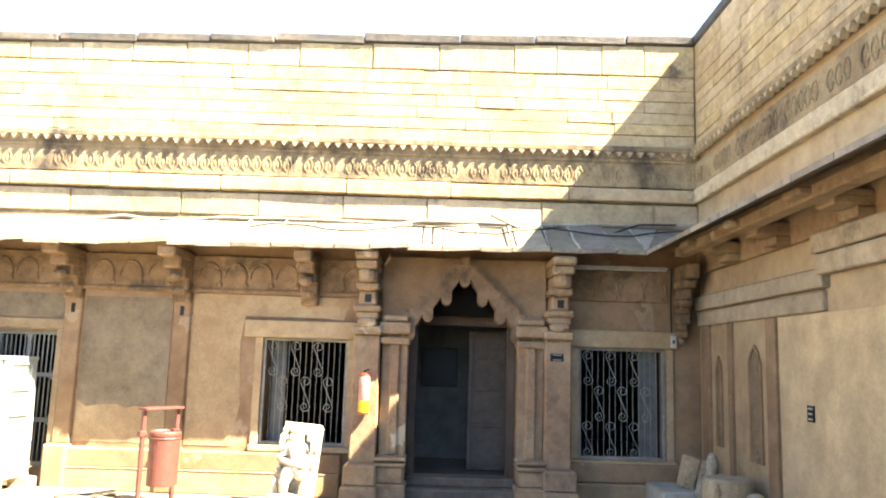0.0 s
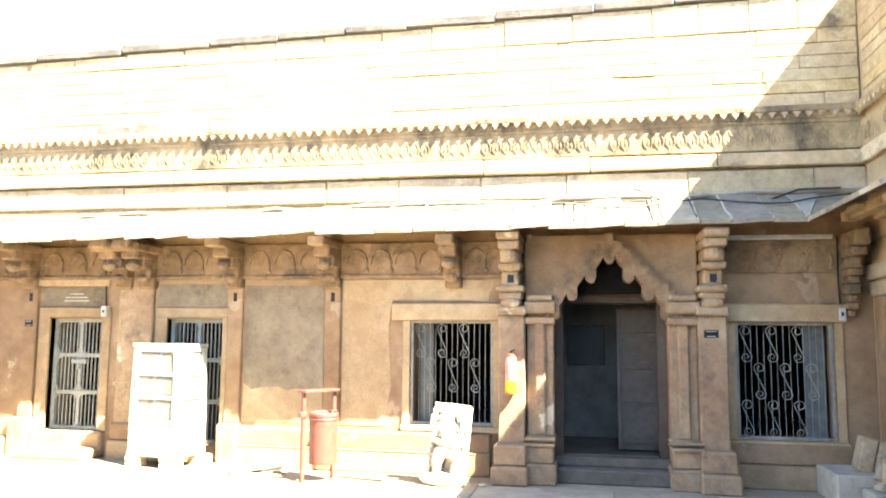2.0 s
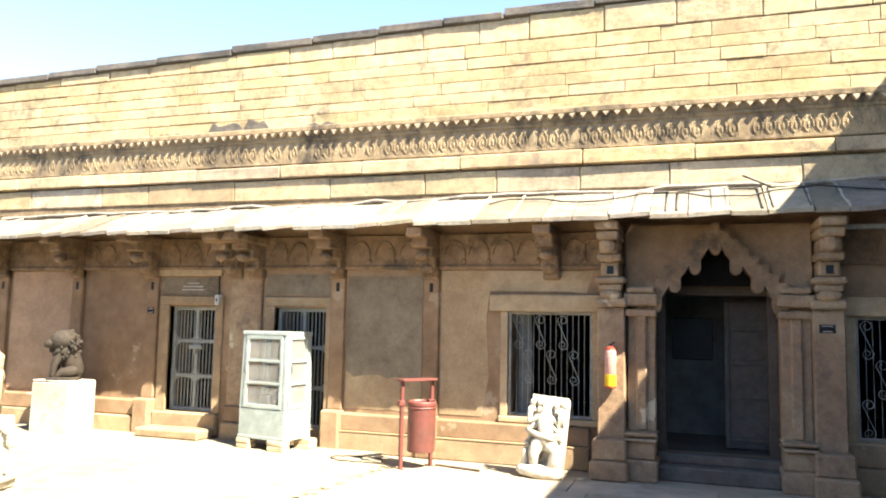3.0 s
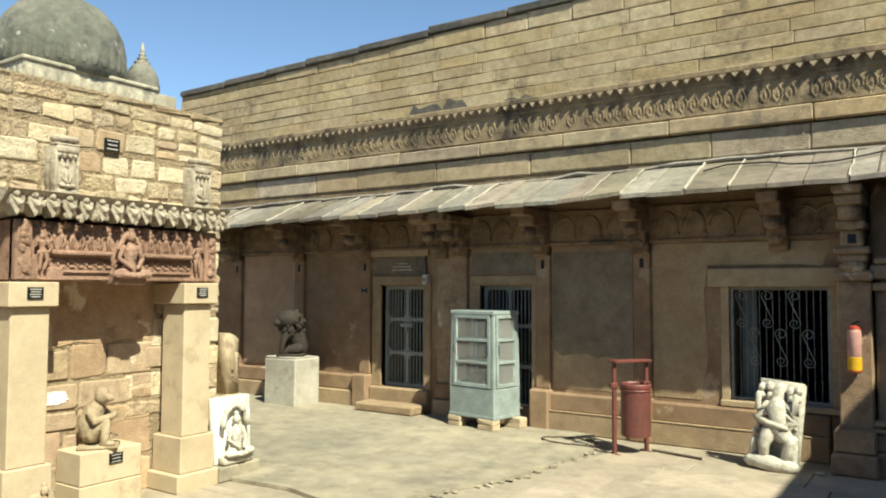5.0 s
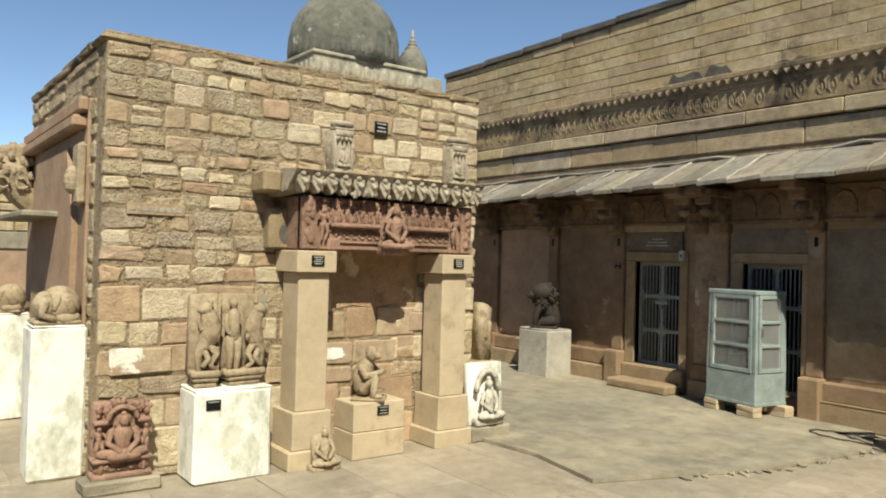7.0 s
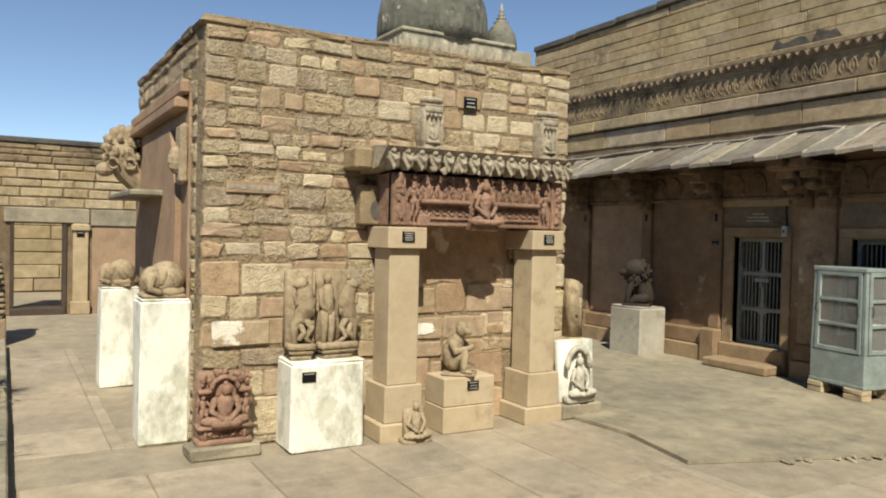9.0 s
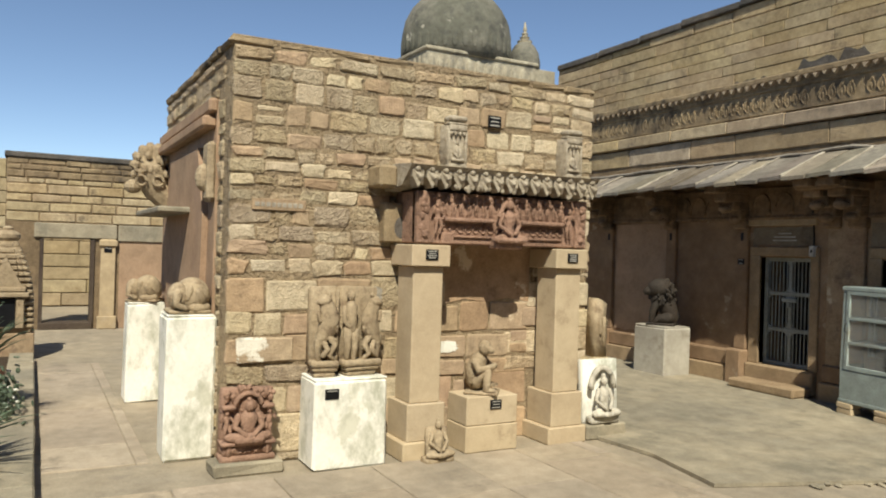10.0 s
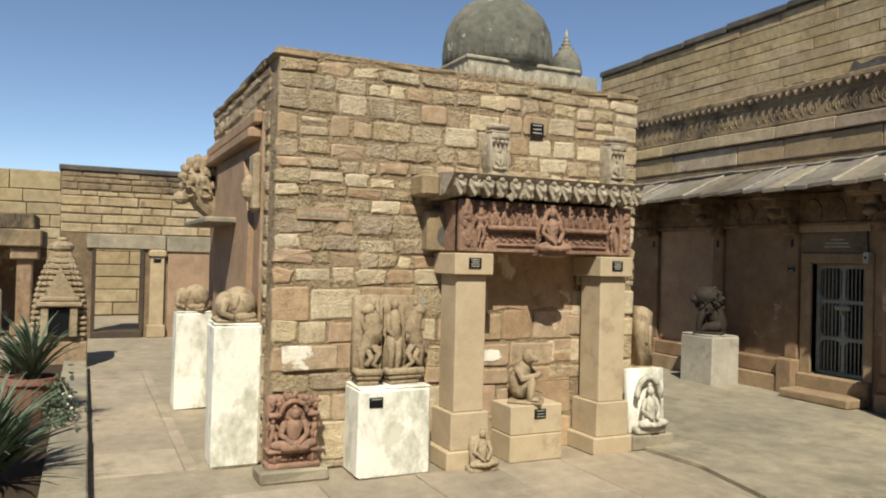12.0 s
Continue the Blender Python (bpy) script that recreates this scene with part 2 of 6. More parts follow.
# ---- mesh building ----
class Shape:
    """Collects vertices and faces of one part."""

    def __init__(self):
        self.v, self.f = [], []

    def add(self, verts, faces):
        k = len(self.v)
        self.v += [tuple(p) for p in verts]
        self.f += [tuple(i + k for i in q) for q in faces]
        return self

    def box(self, x0, y0, z0, x1, y1, z1, c=0.006, jit=0.0, m=None):
        """A box with chamfered edges; jit roughens its corners."""
        lo, hi = Vector((min(x0, x1), min(y0, y1), min(z0, z1))), Vector((max(x0, x1), max(y0, y1), max(z0, z1)))
        c = min(c, *(0.45 * (hi - lo)))
        verts, idx = [], {}
        for sx in (0, 1):
            for sy in (0, 1):
                for sz in (0, 1):
                    s = (sx, sy, sz)
                    off = Vector([random.uniform(-jit, jit) for _ in range(3)])
                    for k in range(3):
                        p = Vector([(hi if s[a] else lo)[a] + (0 if a == k else (-c if s[a] else c)) for a in range(3)]) + off + Vector([random.uniform(-jit, jit) * 0.5 for _ in range(3)])
                        idx[s, k] = len(verts)
                        verts.append(m @ p if m else p)
        faces = []
        for k in range(3):
            a, b = (k + 1) % 3, (k + 2) % 3

            def key(sk, sa, sb):
                t = [0, 0, 0]
                t[k], t[a], t[b] = sk, sa, sb
                return tuple(t)

            for sk in (0, 1):
                q = [idx[key(sk, i, j), k] for i, j in ((0, 0), (1, 0), (1, 1), (0, 1))]
                faces.append(q if sk else q[::-1])
            for sa in (0, 1):
                for sb in (0, 1):
                    q = [idx[key(0, sa, sb), a], idx[key(1, sa, sb), a], idx[key(1, sa, sb), b], idx[key(0, sa, sb), b]]
                    faces.append(q if sa == sb else q[::-1])
        for sx in (0, 1):
            for sy in (0, 1):
                for sz in (0, 1):
                    q = [idx[(sx, sy, sz), k] for k in range(3)]
                    faces.append(q if (sx + sy + sz) % 2 else q[::-1])
        return self.add(verts, faces)

    def ball(self, x, y, z, rx, ry=None, rz=None, m=None, u=10, w=7):
        """An ellipsoid."""
        ry, rz = ry or rx, rz or rx
        verts = [(0, 0, rz)] + [(rx * math.sin(math.pi * j / w) * math.cos(math.tau * i / u), ry * math.sin(math.pi * j / w) * math.sin(math.tau * i / u), rz * math.cos(math.pi * j / w)) for j in range(1, w) for i in range(u)] + [(0, 0, -rz)]
        faces = [(0, 1 + i, 1 + (i + 1) % u) for i in range(u)]
        for j in range(w - 2):
            faces += [(1 + j * u + i, 1 + (j + 1) * u + i, 1 + (j + 1) * u + (i + 1) % u, 1 + j * u + (i + 1) % u) for i in range(u)]
        e = 1 + (w - 1) * u
        faces += [(e, 1 + (w - 2) * u + (i + 1) % u, 1 + (w - 2) * u + i) for i in range(u)]
        mm = Matrix.Translation((x, y, z)) @ (m or Matrix())
        return self.add([mm @ Vector(p) for p in verts], faces)

    def lathe(self, x, y, profile, u=24):
        """A turned body: profile of (radius, z) from below to above."""
        verts = [(x + r * math.cos(math.tau * i / u), y + r * math.sin(math.tau * i / u), z) for r, z in profile for i in range(u)]
        faces = [(j * u + i, j * u + (i + 1) % u, (j + 1) * u + (i + 1) % u, (j + 1) * u + i) for j in range(len(profile) - 1) for i in range(u)]
        n = len(profile)
        faces += [tuple(range(u))[::-1], tuple((n - 1) * u + i for i in range(u))]
        return self.add(verts, faces)

    def tube(self, pts, r, u=6):
        """A round bar along points."""
        pts = [Vector(p) for p in pts]
        verts = []
        for i, p in enumerate(pts):
            d = (pts[min(i + 1, len(pts) - 1)] - pts[max(i - 1, 0)]).normalized()
            ref = Vector((0, 0, 1)) if abs(d.z) < 0.8 else Vector((0, 1, 0))
            a = d.cross(ref).normalized()
            b = d.cross(a)
            verts += [p + r * (a * math.cos(math.tau * k / u) + b * math.sin(math.tau * k / u)) for k in range(u)]
        n = len(pts)
        faces = [(j * u + i, j * u + (i + 1) % u, (j + 1) * u + (i + 1) % u, (j + 1) * u + i) for j in range(n - 1) for i in range(u)]
        faces += [tuple(range(u))[::-1], tuple((n - 1) * u + i for i in range(u))]
        return self.add(verts, faces)

    def limb(self, pts, radii, flat=1.0, u=8):
        """A rounded limb through points with a radius at each; flat squeezes it in y."""
        pts = [Vector(p) for p in pts]
        d0, d1 = (pts[0] - pts[1]).normalized(), (pts[-1] - pts[-2]).normalized()
        ring = [(pts[0] + d0 * radii[0] * 0.8, radii[0] * 0.45)] + list(zip(pts, radii)) + [(pts[-1] + d1 * radii[-1] * 0.8, radii[-1] * 0.45)]
        verts = []
        for i, (p, r) in enumerate(ring):
            d = (ring[min(i + 1, len(ring) - 1)][0] - ring[max(i - 1, 0)][0]).normalized()
            ref = Vector((0, 1, 0)) if abs(d.y) < 0.8 else Vector((1, 0, 0))
            a = d.cross(ref).normalized()
            c = d.cross(a)
            for k in range(u):
                o = r * (a * math.cos(math.tau * k / u) + c * math.sin(math.tau * k / u))
                verts.append(p + Vector((o.x, o.y * flat, o.z)))
        n = len(ring)
        faces = [(j * u + i, j * u + (i + 1) % u, (j + 1) * u + (i + 1) % u, (j + 1) * u + i) for j in range(n - 1) for i in range(u)]
        faces += [tuple(range(u))[::-1], tuple((n - 1) * u + i for i in range(u))]
        return self.add(verts, faces)

    def prism(self, poly, axis, a, b):
        """A flat outline pushed from a to b along an axis; outline points are the two other coordinates in order."""
        def put(p, v):
            t = list(p)
            t.insert("xyz".index(axis), v)
            return t
        n = len(poly)
        verts = [put(p, a) for p in poly] + [put(p, b) for p in poly]
        faces = [tuple(range(n)), tuple(range(2 * n - 1, n - 1, -1))] + [(i, i + n, (i + 1) % n + n, (i + 1) % n) for i in range(n)]
        return self.add(verts, faces)

    def border(self, x0, z0, x1, z1, w, y0, y1, c=0.004):
        """An upright rectangular frame in the x-z plane."""
        self.box(x0, y0, z0, x0 + w, y1, z1, c).box(x1 - w, y0, z0, x1, y1, z1, c)
        return self.box(x0 + w, y0, z1 - w, x1 - w, y1, z1, c).box(x0 + w, y0, z0, x1 - w, y1, z0 + w, c)


def part(name, shape, material, parent=None, label="", smooth=False):
    """Links a shape as one mesh object, under a thing if one is given."""
    me = bpy.data.meshes.new(name)
    me.from_pydata(shape.v, [], shape.f)
    bm = bmesh.new()
    bm.from_mesh(me)
    bmesh.ops.recalc_face_normals(bm, faces=bm.faces)
    bm.to_mesh(me)
    bm.free()
    if smooth:
        me.polygons.foreach_set("use_smooth", [True] * len(me.polygons))
    me.materials.append(material)
    ob = new(name, me)
    if parent:
        ob.parent = parent
        ob.matrix_parent_inverse = parent.matrix_world.inverted()
    if label:
        ob["label"] = label
    return ob


def thing(name, label, category, at=(0, 0, 0), group="", kind=""):
    ob = new(name)
    ob.location = at
    ob.empty_display_size = 0.2
    bpy.context.view_layer.update()
    return tagged(ob, label, category, group, kind)


def single(name, shape, material, label, category, group="", kind="", smooth=False):
    return tagged(part(name, shape, material, None, "", smooth), label, category, group, kind)


# ---- ground ----
WALL_Y, WING_X = 7.6, 2.7
ground = Shape().add([(-1500, -1500, 0), (1500, -1500, 0), (1500, 1500, 0), (-1500, 1500, 0)], [(0, 1, 2, 3)])
single("ground", ground, M_GROUND, "pale worn stone and concrete courtyard paving", "ground", kind="structure")
slab = Shape().prism([(-3.62, 6.62), (-3.78, 5.1), (-4.35, 3.5), (-5.2, 3.68), (-5.85, 3.62), (-6.2, 3.95), (-11.9, 3.95), (-11.9, 7.44), (-3.95, 7.44)], "z", 0.004, 0.035)
single("pavement_slab", slab, M_SLAB, "raised worn grey concrete slab with broken edges", "pavement", kind="structure")

edge = [(-3.62, 6.62), (-3.78, 5.1), (-4.1, 4.2)]
crumbs = Shape()
for (xa, ya), (xb, yb) in zip(edge, edge[1:]):
    n_ = int(math.hypot(xb - xa, yb - ya) / 0.085)
    for i in range(n_):
        t_ = (i + random.random()) / n_
        cx_, cy_ = xa + (xb - xa) * t_ + random.uniform(-0.05, 0.07), ya + (yb - ya) * t_ + random.uniform(-0.04, 0.04)
        r_ = random.uniform(0.012, 0.05)
        crumbs.box(cx_ - r_, cy_ - r_ * 0.7, 0.002, cx_ + r_, cy_ + r_ * 0.7, random.uniform(0.015, 0.038), 0.012, 0.01)
tagged(part("slab_edge_rubble", crumbs, M_SLAB), "crumbled mortar lumps along the slab edge", "rubble", kind="stuff")


# ---- north building: wall with openings ----
north = thing("wall_north", "tan plastered palace wall with pilasters, doorways and weathered ashlar parapet", "wall", (-4, 7.6, 0), kind="structure")
WT = 0.45
Y0, Y1 = WALL_Y, WALL_Y + WT
OPEN = [(-7.29, -6.53, 0.34, 1.78), (-5.61, -4.85, 0.22, 1.78), (-2.43, -1.43, 0.55, 1.78), (-0.72, 0.54, 0.22, 2.6), (1.27, 2.29, 0.5, 1.78)]
lower = Shape()
x = -12.0
for a, b, z0, z1 in OPEN:
    lower.box(x, Y0, 0, a, Y1, 2.95, 0.002)
    lower.box(a, Y0, 0, b, Y1, z0, 0.002)
    lower.box(a, Y0, z1, b, Y1, 2.95, 0.002)
    x = b
lower.box(x, Y0, 0, WING_X, Y1, 2.95, 0.002)
part("plastered_wall", lower, M_PLASTER, north)
part("upper_wall", Shape().prism([(-12, 2.95), (WING_X + 0.4, 2.95), (WING_X + 0.4, 5.6), (-12, 5.25)], "y", Y0 + 0.03, Y1), M_MORTAR, north)


def top_z(x):
    return 5.585 + 0.0242 * x


# coping along the parapet
cop = Shape()
x = -12.0
while x < WING_X - 0.05:
    w = min(random.uniform(0.7, 1.3), WING_X - x)
    z = top_z(x + w / 2)
    cop.box(x, Y0 - 0.03, z - 0.1, x + w - 0.012, Y1 + 0.05, z + random.uniform(-0.01, 0.012), 0.012, 0.006)
    x += w
part("coping", cop, M_COPING, north, "blackened stone coping")

# belt below the frieze, ledge, frieze and drip course
part("plain_course", Shape().box(-12, Y0 - 0.01, 3.05, WING_X, Y0 + 0.1, 3.5, 0.004), M_MORTAR, north)
for z0, z1, out, mat, nm in ((3.22, 3.5, 0.03, M_LEDGE, "course_block"), (3.52, 3.69, 0.08, M_LEDGE, "ledge_block")):
    x = -12.0
    while x < WING_X - 0.01:
        w = random.uniform(0.75, 1.6)
        w = WING_X - x if WING_X - x - w < 0.4 else w
        part(nm, Shape().box(x + 0.004, Y0 - out, z0, x + w - 0.004, Y0 + 0.1, z1 - random.uniform(0, 0.012), 0.012, 0.005), mat, north)
        x += w
fr = Shape().box(-12, Y0 - 0.05, 3.7, WING_X, Y0 + 0.1, 4.02, 0.01).box(-12, Y0 - 0.07, 4.0, WING_X, Y0 + 0.1, 4.05, 0.01).box(-12, Y0 - 0.12, 4.12, WING_X, Y0 + 0.1, 4.2, 0.015)
part("frieze", fr, M_FRIEZE, north, "carved frieze stained black by rain")


def pendants(length):
    """Downward triangular drops below a drip course, along x from 0."""
    s = Shape()
    n = int(length / 0.13)
    for i in range(n):
        c = (i + 0.5) * length / n
        w, h = 0.04, random.uniform(0.045, 0.065)
        s.add([(c - w, -0.02, 0), (c + w, -0.02, 0), (c, -0.02, -h), (c - w, 0.05, 0), (c + w, 0.05, 0), (c, 0.05, -h)], [(0, 2, 1), (3, 4, 5), (0, 1, 4, 3), (1, 2, 5, 4), (2, 0, 3, 5)])
    return s


def leaf_band(length):
    """Raised pointed leaves of a carved frieze, along x from 0."""
    s = Shape()
    n = int(length / 0.125)
    for i in range(n):
        if random.random() < 0.18:
            continue
        c = (i + 0.5) * length / n
        for sgn in (-1, 1):
            pts = [(c + sgn * 0.012, 0, 0.0), (c + sgn * 0.05, -0.008, 0.06), (c + sgn * 0.045, -0.008, 0.12), (c + sgn * 0.01, 0, 0.18)]
            s.tube(pts, 0.0075, 5)
        s.ball(c, 0, 0.08, 0.015, 0.012, 0.04, u=6, w=4)
    return s


def moved(shape, m):
    shape.v = [tuple(m @ Vector(p)) for p in shape.v]
    return shape


M_NORTH = pose(-12, Y0 - 0.11, 4.12)
part("drip_backing", Shape().box(-12, Y0 - 0.075, 4.05, WING_X, Y0 + 0.1, 4.12, 0.004), M_FRIEZE, north)
part("pendants", moved(pendants(14.7), M_NORTH), M_LEDGE, north, "row of small carved triangular drops")["kind"] = "stuff"
part("leaf_carving", moved(leaf_band(14.7), pose(-12, Y0 - 0.05, 3.76)), M_FRIEZE, north, "band of carved pointed leaves")["kind"] = "stuff"

for x0, z0, x1, z1 in ((-6.9, 4.2, -5.75, 4.42), (-5.6, 4.2, -4.3, 4.29), (-7.9, 4.2, -7.1, 4.27)):
    pts = [(x0 + (x1 - x0) * i / 14, z1 - (z1 - z0) * (0.15 + 0.75 * random.random() if 1 < i < 13 else 0.85)) for i in range(15)]
    part("black_lichen_stain", Shape().prism([(x0, z0 - 0.01)] + pts + [(x1, z0 - 0.01)], "y", Y0 - 0.006, Y0 + 0.03), M_COPING, north, "black lichen growth above the drip course")

# plinth with its moulding
pl = Shape()
for a, b in ((-12, -7.5), (-6.3, -5.68), (-4.78, -1.45), (1.15, WING_X)):
    pl.box(a, 7.45, 0, b, Y0 + 0.05, 0.25, 0.015)
    part("plinth_top", Shape().box(a, 7.5, 0.25, b, Y0 + 0.05, 0.47, 0.02), M_PLASTER, north)
part("plinth", pl, M_PLINTH, north)
part("plinth_joint", Shape().box(-4.78, 7.444, 0.247, -1.45, 7.5, 0.262, 0.003), M_LEDGE, north)

# lintel bands and jambs at openings
jam = Shape()
for a, b, z0, z1 in (OPEN[0], OPEN[1]):
    jam.box(a - 0.16, Y0 - 0.03, z0, a, Y0 + 0.1, z1 + 0.02, 0.008).box(b, Y0 - 0.03, z0, b + 0.12, Y0 + 0.1, z1 + 0.02, 0.008)
    jam.box(a - 0.16, Y0 - 0.035, z1 + 0.02, b + 0.12, Y0 + 0.1, z1 + 0.14, 0.008)
part("door_jambs", jam, M_PLINTH, north)
jam = Shape()
for a, b, z0, z1 in (OPEN[2], OPEN[4]):
    jam.box(a - 0.22, Y0 - 0.07, z1, b + 0.12, Y0 + 0.1, z1 + 0.2, 0.01)
    jam.box(a - 0.1, Y0 - 0.06, z0 - 0.07, b + 0.1, Y0 + 0.1, z0, 0.01)
    jam.box(a - 0.09, Y0 - 0.02, z0, a, Y0 + 0.1, z1, 0.006).box(b, Y0 - 0.02, z0, b + 0.09, Y0 + 0.1, z1, 0.006)
jam.box(-7.5, Y0 - 0.045, 2.2, -6.45, Y0 + 0.1, 2.29, 0.01)
part("stone_jambs", jam, M_PALEPLASTER, north)

# grey repair patches with ragged edges
def ragged(x0, z0, x1, z1, amp=0.05, n=9):
    pts = [(x0 + (x1 - x0) * i / n, z0 + random.uniform(-amp, amp)) for i in range(n + 1)]
    pts += [(x1 + random.uniform(-0.01, 0.01), z0 + (z1 - z0) * i / 4) for i in range(1, 5)]
    pts += [(x0, z1)] + [(x0 + random.uniform(-0.01, 0.01), z1 - (z1 - z0) * i / 4) for i in range(1, 4)]
    return pts


part("pale_plaster", Shape().prism([(-3.28, 0.52), (-2.75, 0.52), (-2.66, 1.0), (-2.7, 1.7), (-2.66, 2.02), (-1.75, 2.02), (-1.5, 2.0), (-1.42, 2.26), (-3.28, 2.27)], "y", Y0 - 0.006, Y0 + 0.02), M_PALEPLASTER, north, "paler old plaster")
part("pale_plaster", Shape().prism(ragged(-4.56, 0.52, -3.52, 1.1, 0.01), "y", Y0 - 0.004, Y0 + 0.02), M_PALEPLASTER, north)
part("pale_plaster", Shape().prism(ragged(-10.2, 0.52, -9.05, 2.26, 0.02), "y", Y0 - 0.006, Y0 + 0.02), M_PINK, north)
part("cement_patch", Shape().prism(ragged(-4.55, 0.95, -3.52, 2.2), "y", Y0 - 0.008, Y0 + 0.02), M_PATCH, north, "grey cement repair with a ragged lower edge")
part("cement_patch", Shape().prism(ragged(-5.75, 1.95, -4.72, 2.22, 0.02), "y", Y0 - 0.008, Y0 + 0.02), M_PATCH, north)
part("cement_patch", Shape().prism(ragged(-7.42, 1.94, -6.5, 2.18, 0.02), "y", Y0 - 0.008, Y0 + 0.02), M_PATCH, north)

def blot(y0, z0, y1, z1, amp, n=34):
    """A splash outline, uneven all round."""
    pts = []
    for i in range(n):
        a = math.tau * i / n
        c_, s_ = math.cos(a), math.sin(a)
        k = 1 / max(abs(c_), abs(s_)) ** 0.75 + random.uniform(-amp, amp)
        pts.append(((y0 + y1) / 2 + (y1 - y0) / 2 * c_ * k, (z0 + z1) / 2 + (z1 - z0) / 2 * s_ * k))
    return pts


# pilasters; a black block on each paints the shade of its socket hole
for px in (-10.35, -8.92, -7.58, -4.68, -3.4):
    p = Shape().box(px - 0.1, Y0 - 0.05, 0.5, px + 0.1, Y0 + 0.1, 2.3, 0.012).box(px - 0.13, 7.42, 0, px + 0.13, Y0, 0.5, 0.02)
    pil = part("pilaster", p, M_PLASTER, north)
    part("socket", Shape().box(px - 0.022, Y0 - 0.054, 2.0, px + 0.026, Y0 - 0.03, 2.11, 0.002), M_BLACK, pil)
part("broad_pier", Shape().box(-6.28, Y0 - 0.06, 0, -5.8, Y0 + 0.1, 2.3, 0.015), M_STONE, north)


def bracket(px, w, mat, parent, heavy=False):
    """A stepped corbel that carries the eave, from the wall face outward."""
    s = Shape()
    steps = ((0.12, 2.16, 2.3), (0.22, 2.28, 2.42), (0.36, 2.4, 2.53), (0.52, 2.51, 2.64), (0.72, 2.62, 2.74))
    for out, z0, z1 in steps:
        s.box(px - w, Y0 - out, z0, px + w, Y0 + 0.05, z1, 0.018)
    s.ball(px, Y0 - 0.2, 2.28, w * 0.9, 0.07, 0.06).ball(px, Y0 - 0.4, 2.42, w * 0.9, 0.08, 0.06)
    if heavy:
        s.box(px - w - 0.06, Y0 - 0.6, 2.6, px + w + 0.06, Y0, 2.7, 0.015)
    return part("bracket", s, mat, parent)


for px in (-10.35, -8.92, -7.58, -4.68, -3.4, -1.9):
    bracket(px, 0.1, M_SOOT, north)
bracket(-6.2, 0.11, M_SOOT, north, True)
bracket(-5.88, 0.11, M_SOOT, north, True)

# carved band of hanging arches between the brackets
band = Shape().box(-12, Y0 - 0.04, 2.32, -0.78, Y0 + 0.05, 2.72, 0.01).box(0.6, Y0 - 0.04, 2.32, WING_X, Y0 + 0.05, 2.72, 0.01).box(-12, Y0 - 0.06, 2.28, -1.3, Y0 + 0.05, 2.33, 0.01)
part("carved_band", band, M_SOOT, north)
arcs = Shape()
for a, b in ((-8.8, -7.7), (-7.45, -6.4), (-5.72, -4.82), (-4.54, -3.54), (-3.26, -2.04), (-1.76, -1.3), (1.2, 2.3)):
    n = max(1, round((b - a) / 0.3))
    for i in range(n):
        c, r = a + (i + 0.5) * (b - a) / n, 0.13
        arcs.tube([(c + r * math.cos(t * math.pi / 8), Y0 - 0.045, 2.46 + 0.17 * math.sin(t * math.pi / 8)) for t in range(-2, 9)], 0.018, 5)
        arcs.ball(c + r, Y0 - 0.05, 2.38, 0.035, 0.025, 0.035, u=6, w=4)
part("hanging_arches", arcs, M_SOOT, north, "carved hanging arches with flower bosses")


# ---- eave of stone slabs ----
def eave_z(d, x):
    """Height of the eave's top at d metres out from the wall."""
    return (3.2 + 0.012 * x) - d / 0.85 * (0.4 + 0.003 * x)


eave = thing("eave", "sloping grey stone slab eave with lime joints", "eave", (-4, 7.2, 3), kind="structure")
OUT = 0.85
x = -12.0
while x < WING_X - 0.02:
    w = min(random.uniform(0.3, 0.44), WING_X - x)
    a, b = x + 0.006, x + w - 0.006
    ae, be = min(a, WING_X - OUT), min(b, WING_X - OUT)
    drop, tilt = random.uniform(-0.012, 0.012), random.uniform(-0.01, 0.034)
    out = OUT + random.uniform(-0.03, 0.02)
    pts = []
    for th in (0, -0.045):
        pts += [(a, Y0 + 0.02, eave_z(0, a) + th + drop), (b, Y0 + 0.02, eave_z(0, b) + th + drop + tilt), (be, Y0 - out, eave_z(out, be) + th + tilt), (ae, Y0 - out, eave_z(out, ae) + th)]
    part("roof_slab", Shape().add(pts, [(0, 3, 2, 1), (4, 5, 6, 7), (0, 1, 5, 4), (1, 2, 6, 5), (2, 3, 7, 6), (3, 0, 4, 7)]), M_EAVE, eave)
    if random.random() < 0.55:
        r = Shape()
        k = 7
        r.tube([(b + (be - b) * i / k + random.uniform(-0.012, 0.012), Y0 - out * i / k, eave_z(out * i / k, b) + 0.006 + random.uniform(-0.006, 0.006)) for i in range(k + 1)], random.uniform(0.007, 0.017), 5)
        part("lime_rib", r, M_LIME, eave)
    x += w
# framed slabs above the doorway
for c in (-0.75, -0.3, 0.18, 0.62):
    r = Shape()
    for dx in (-0.17, 0.17):
        r.tube([(c + dx, Y0 - d, eave_z(d, c) + 0.008) for d in (0.12, 0.45, 0.8)], 0.012, 5)
    r.tube([(c - 0.17, Y0 - 0.12, eave_z(0.12, c) + 0.008), (c + 0.17, Y0 - 0.12, eave_z(0.12, c) + 0.008)], 0.012, 5)
    part("raised_edging", r, M_COPING, eave)
part("mortar_fillet", Shape().tube([(-12 + i * 0.3, Y0 - 0.02, eave_z(0, -12 + i * 0.3) + random.uniform(-0.02, 0.03)) for i in range(50)], 0.024, 6), M_EAVE, eave)
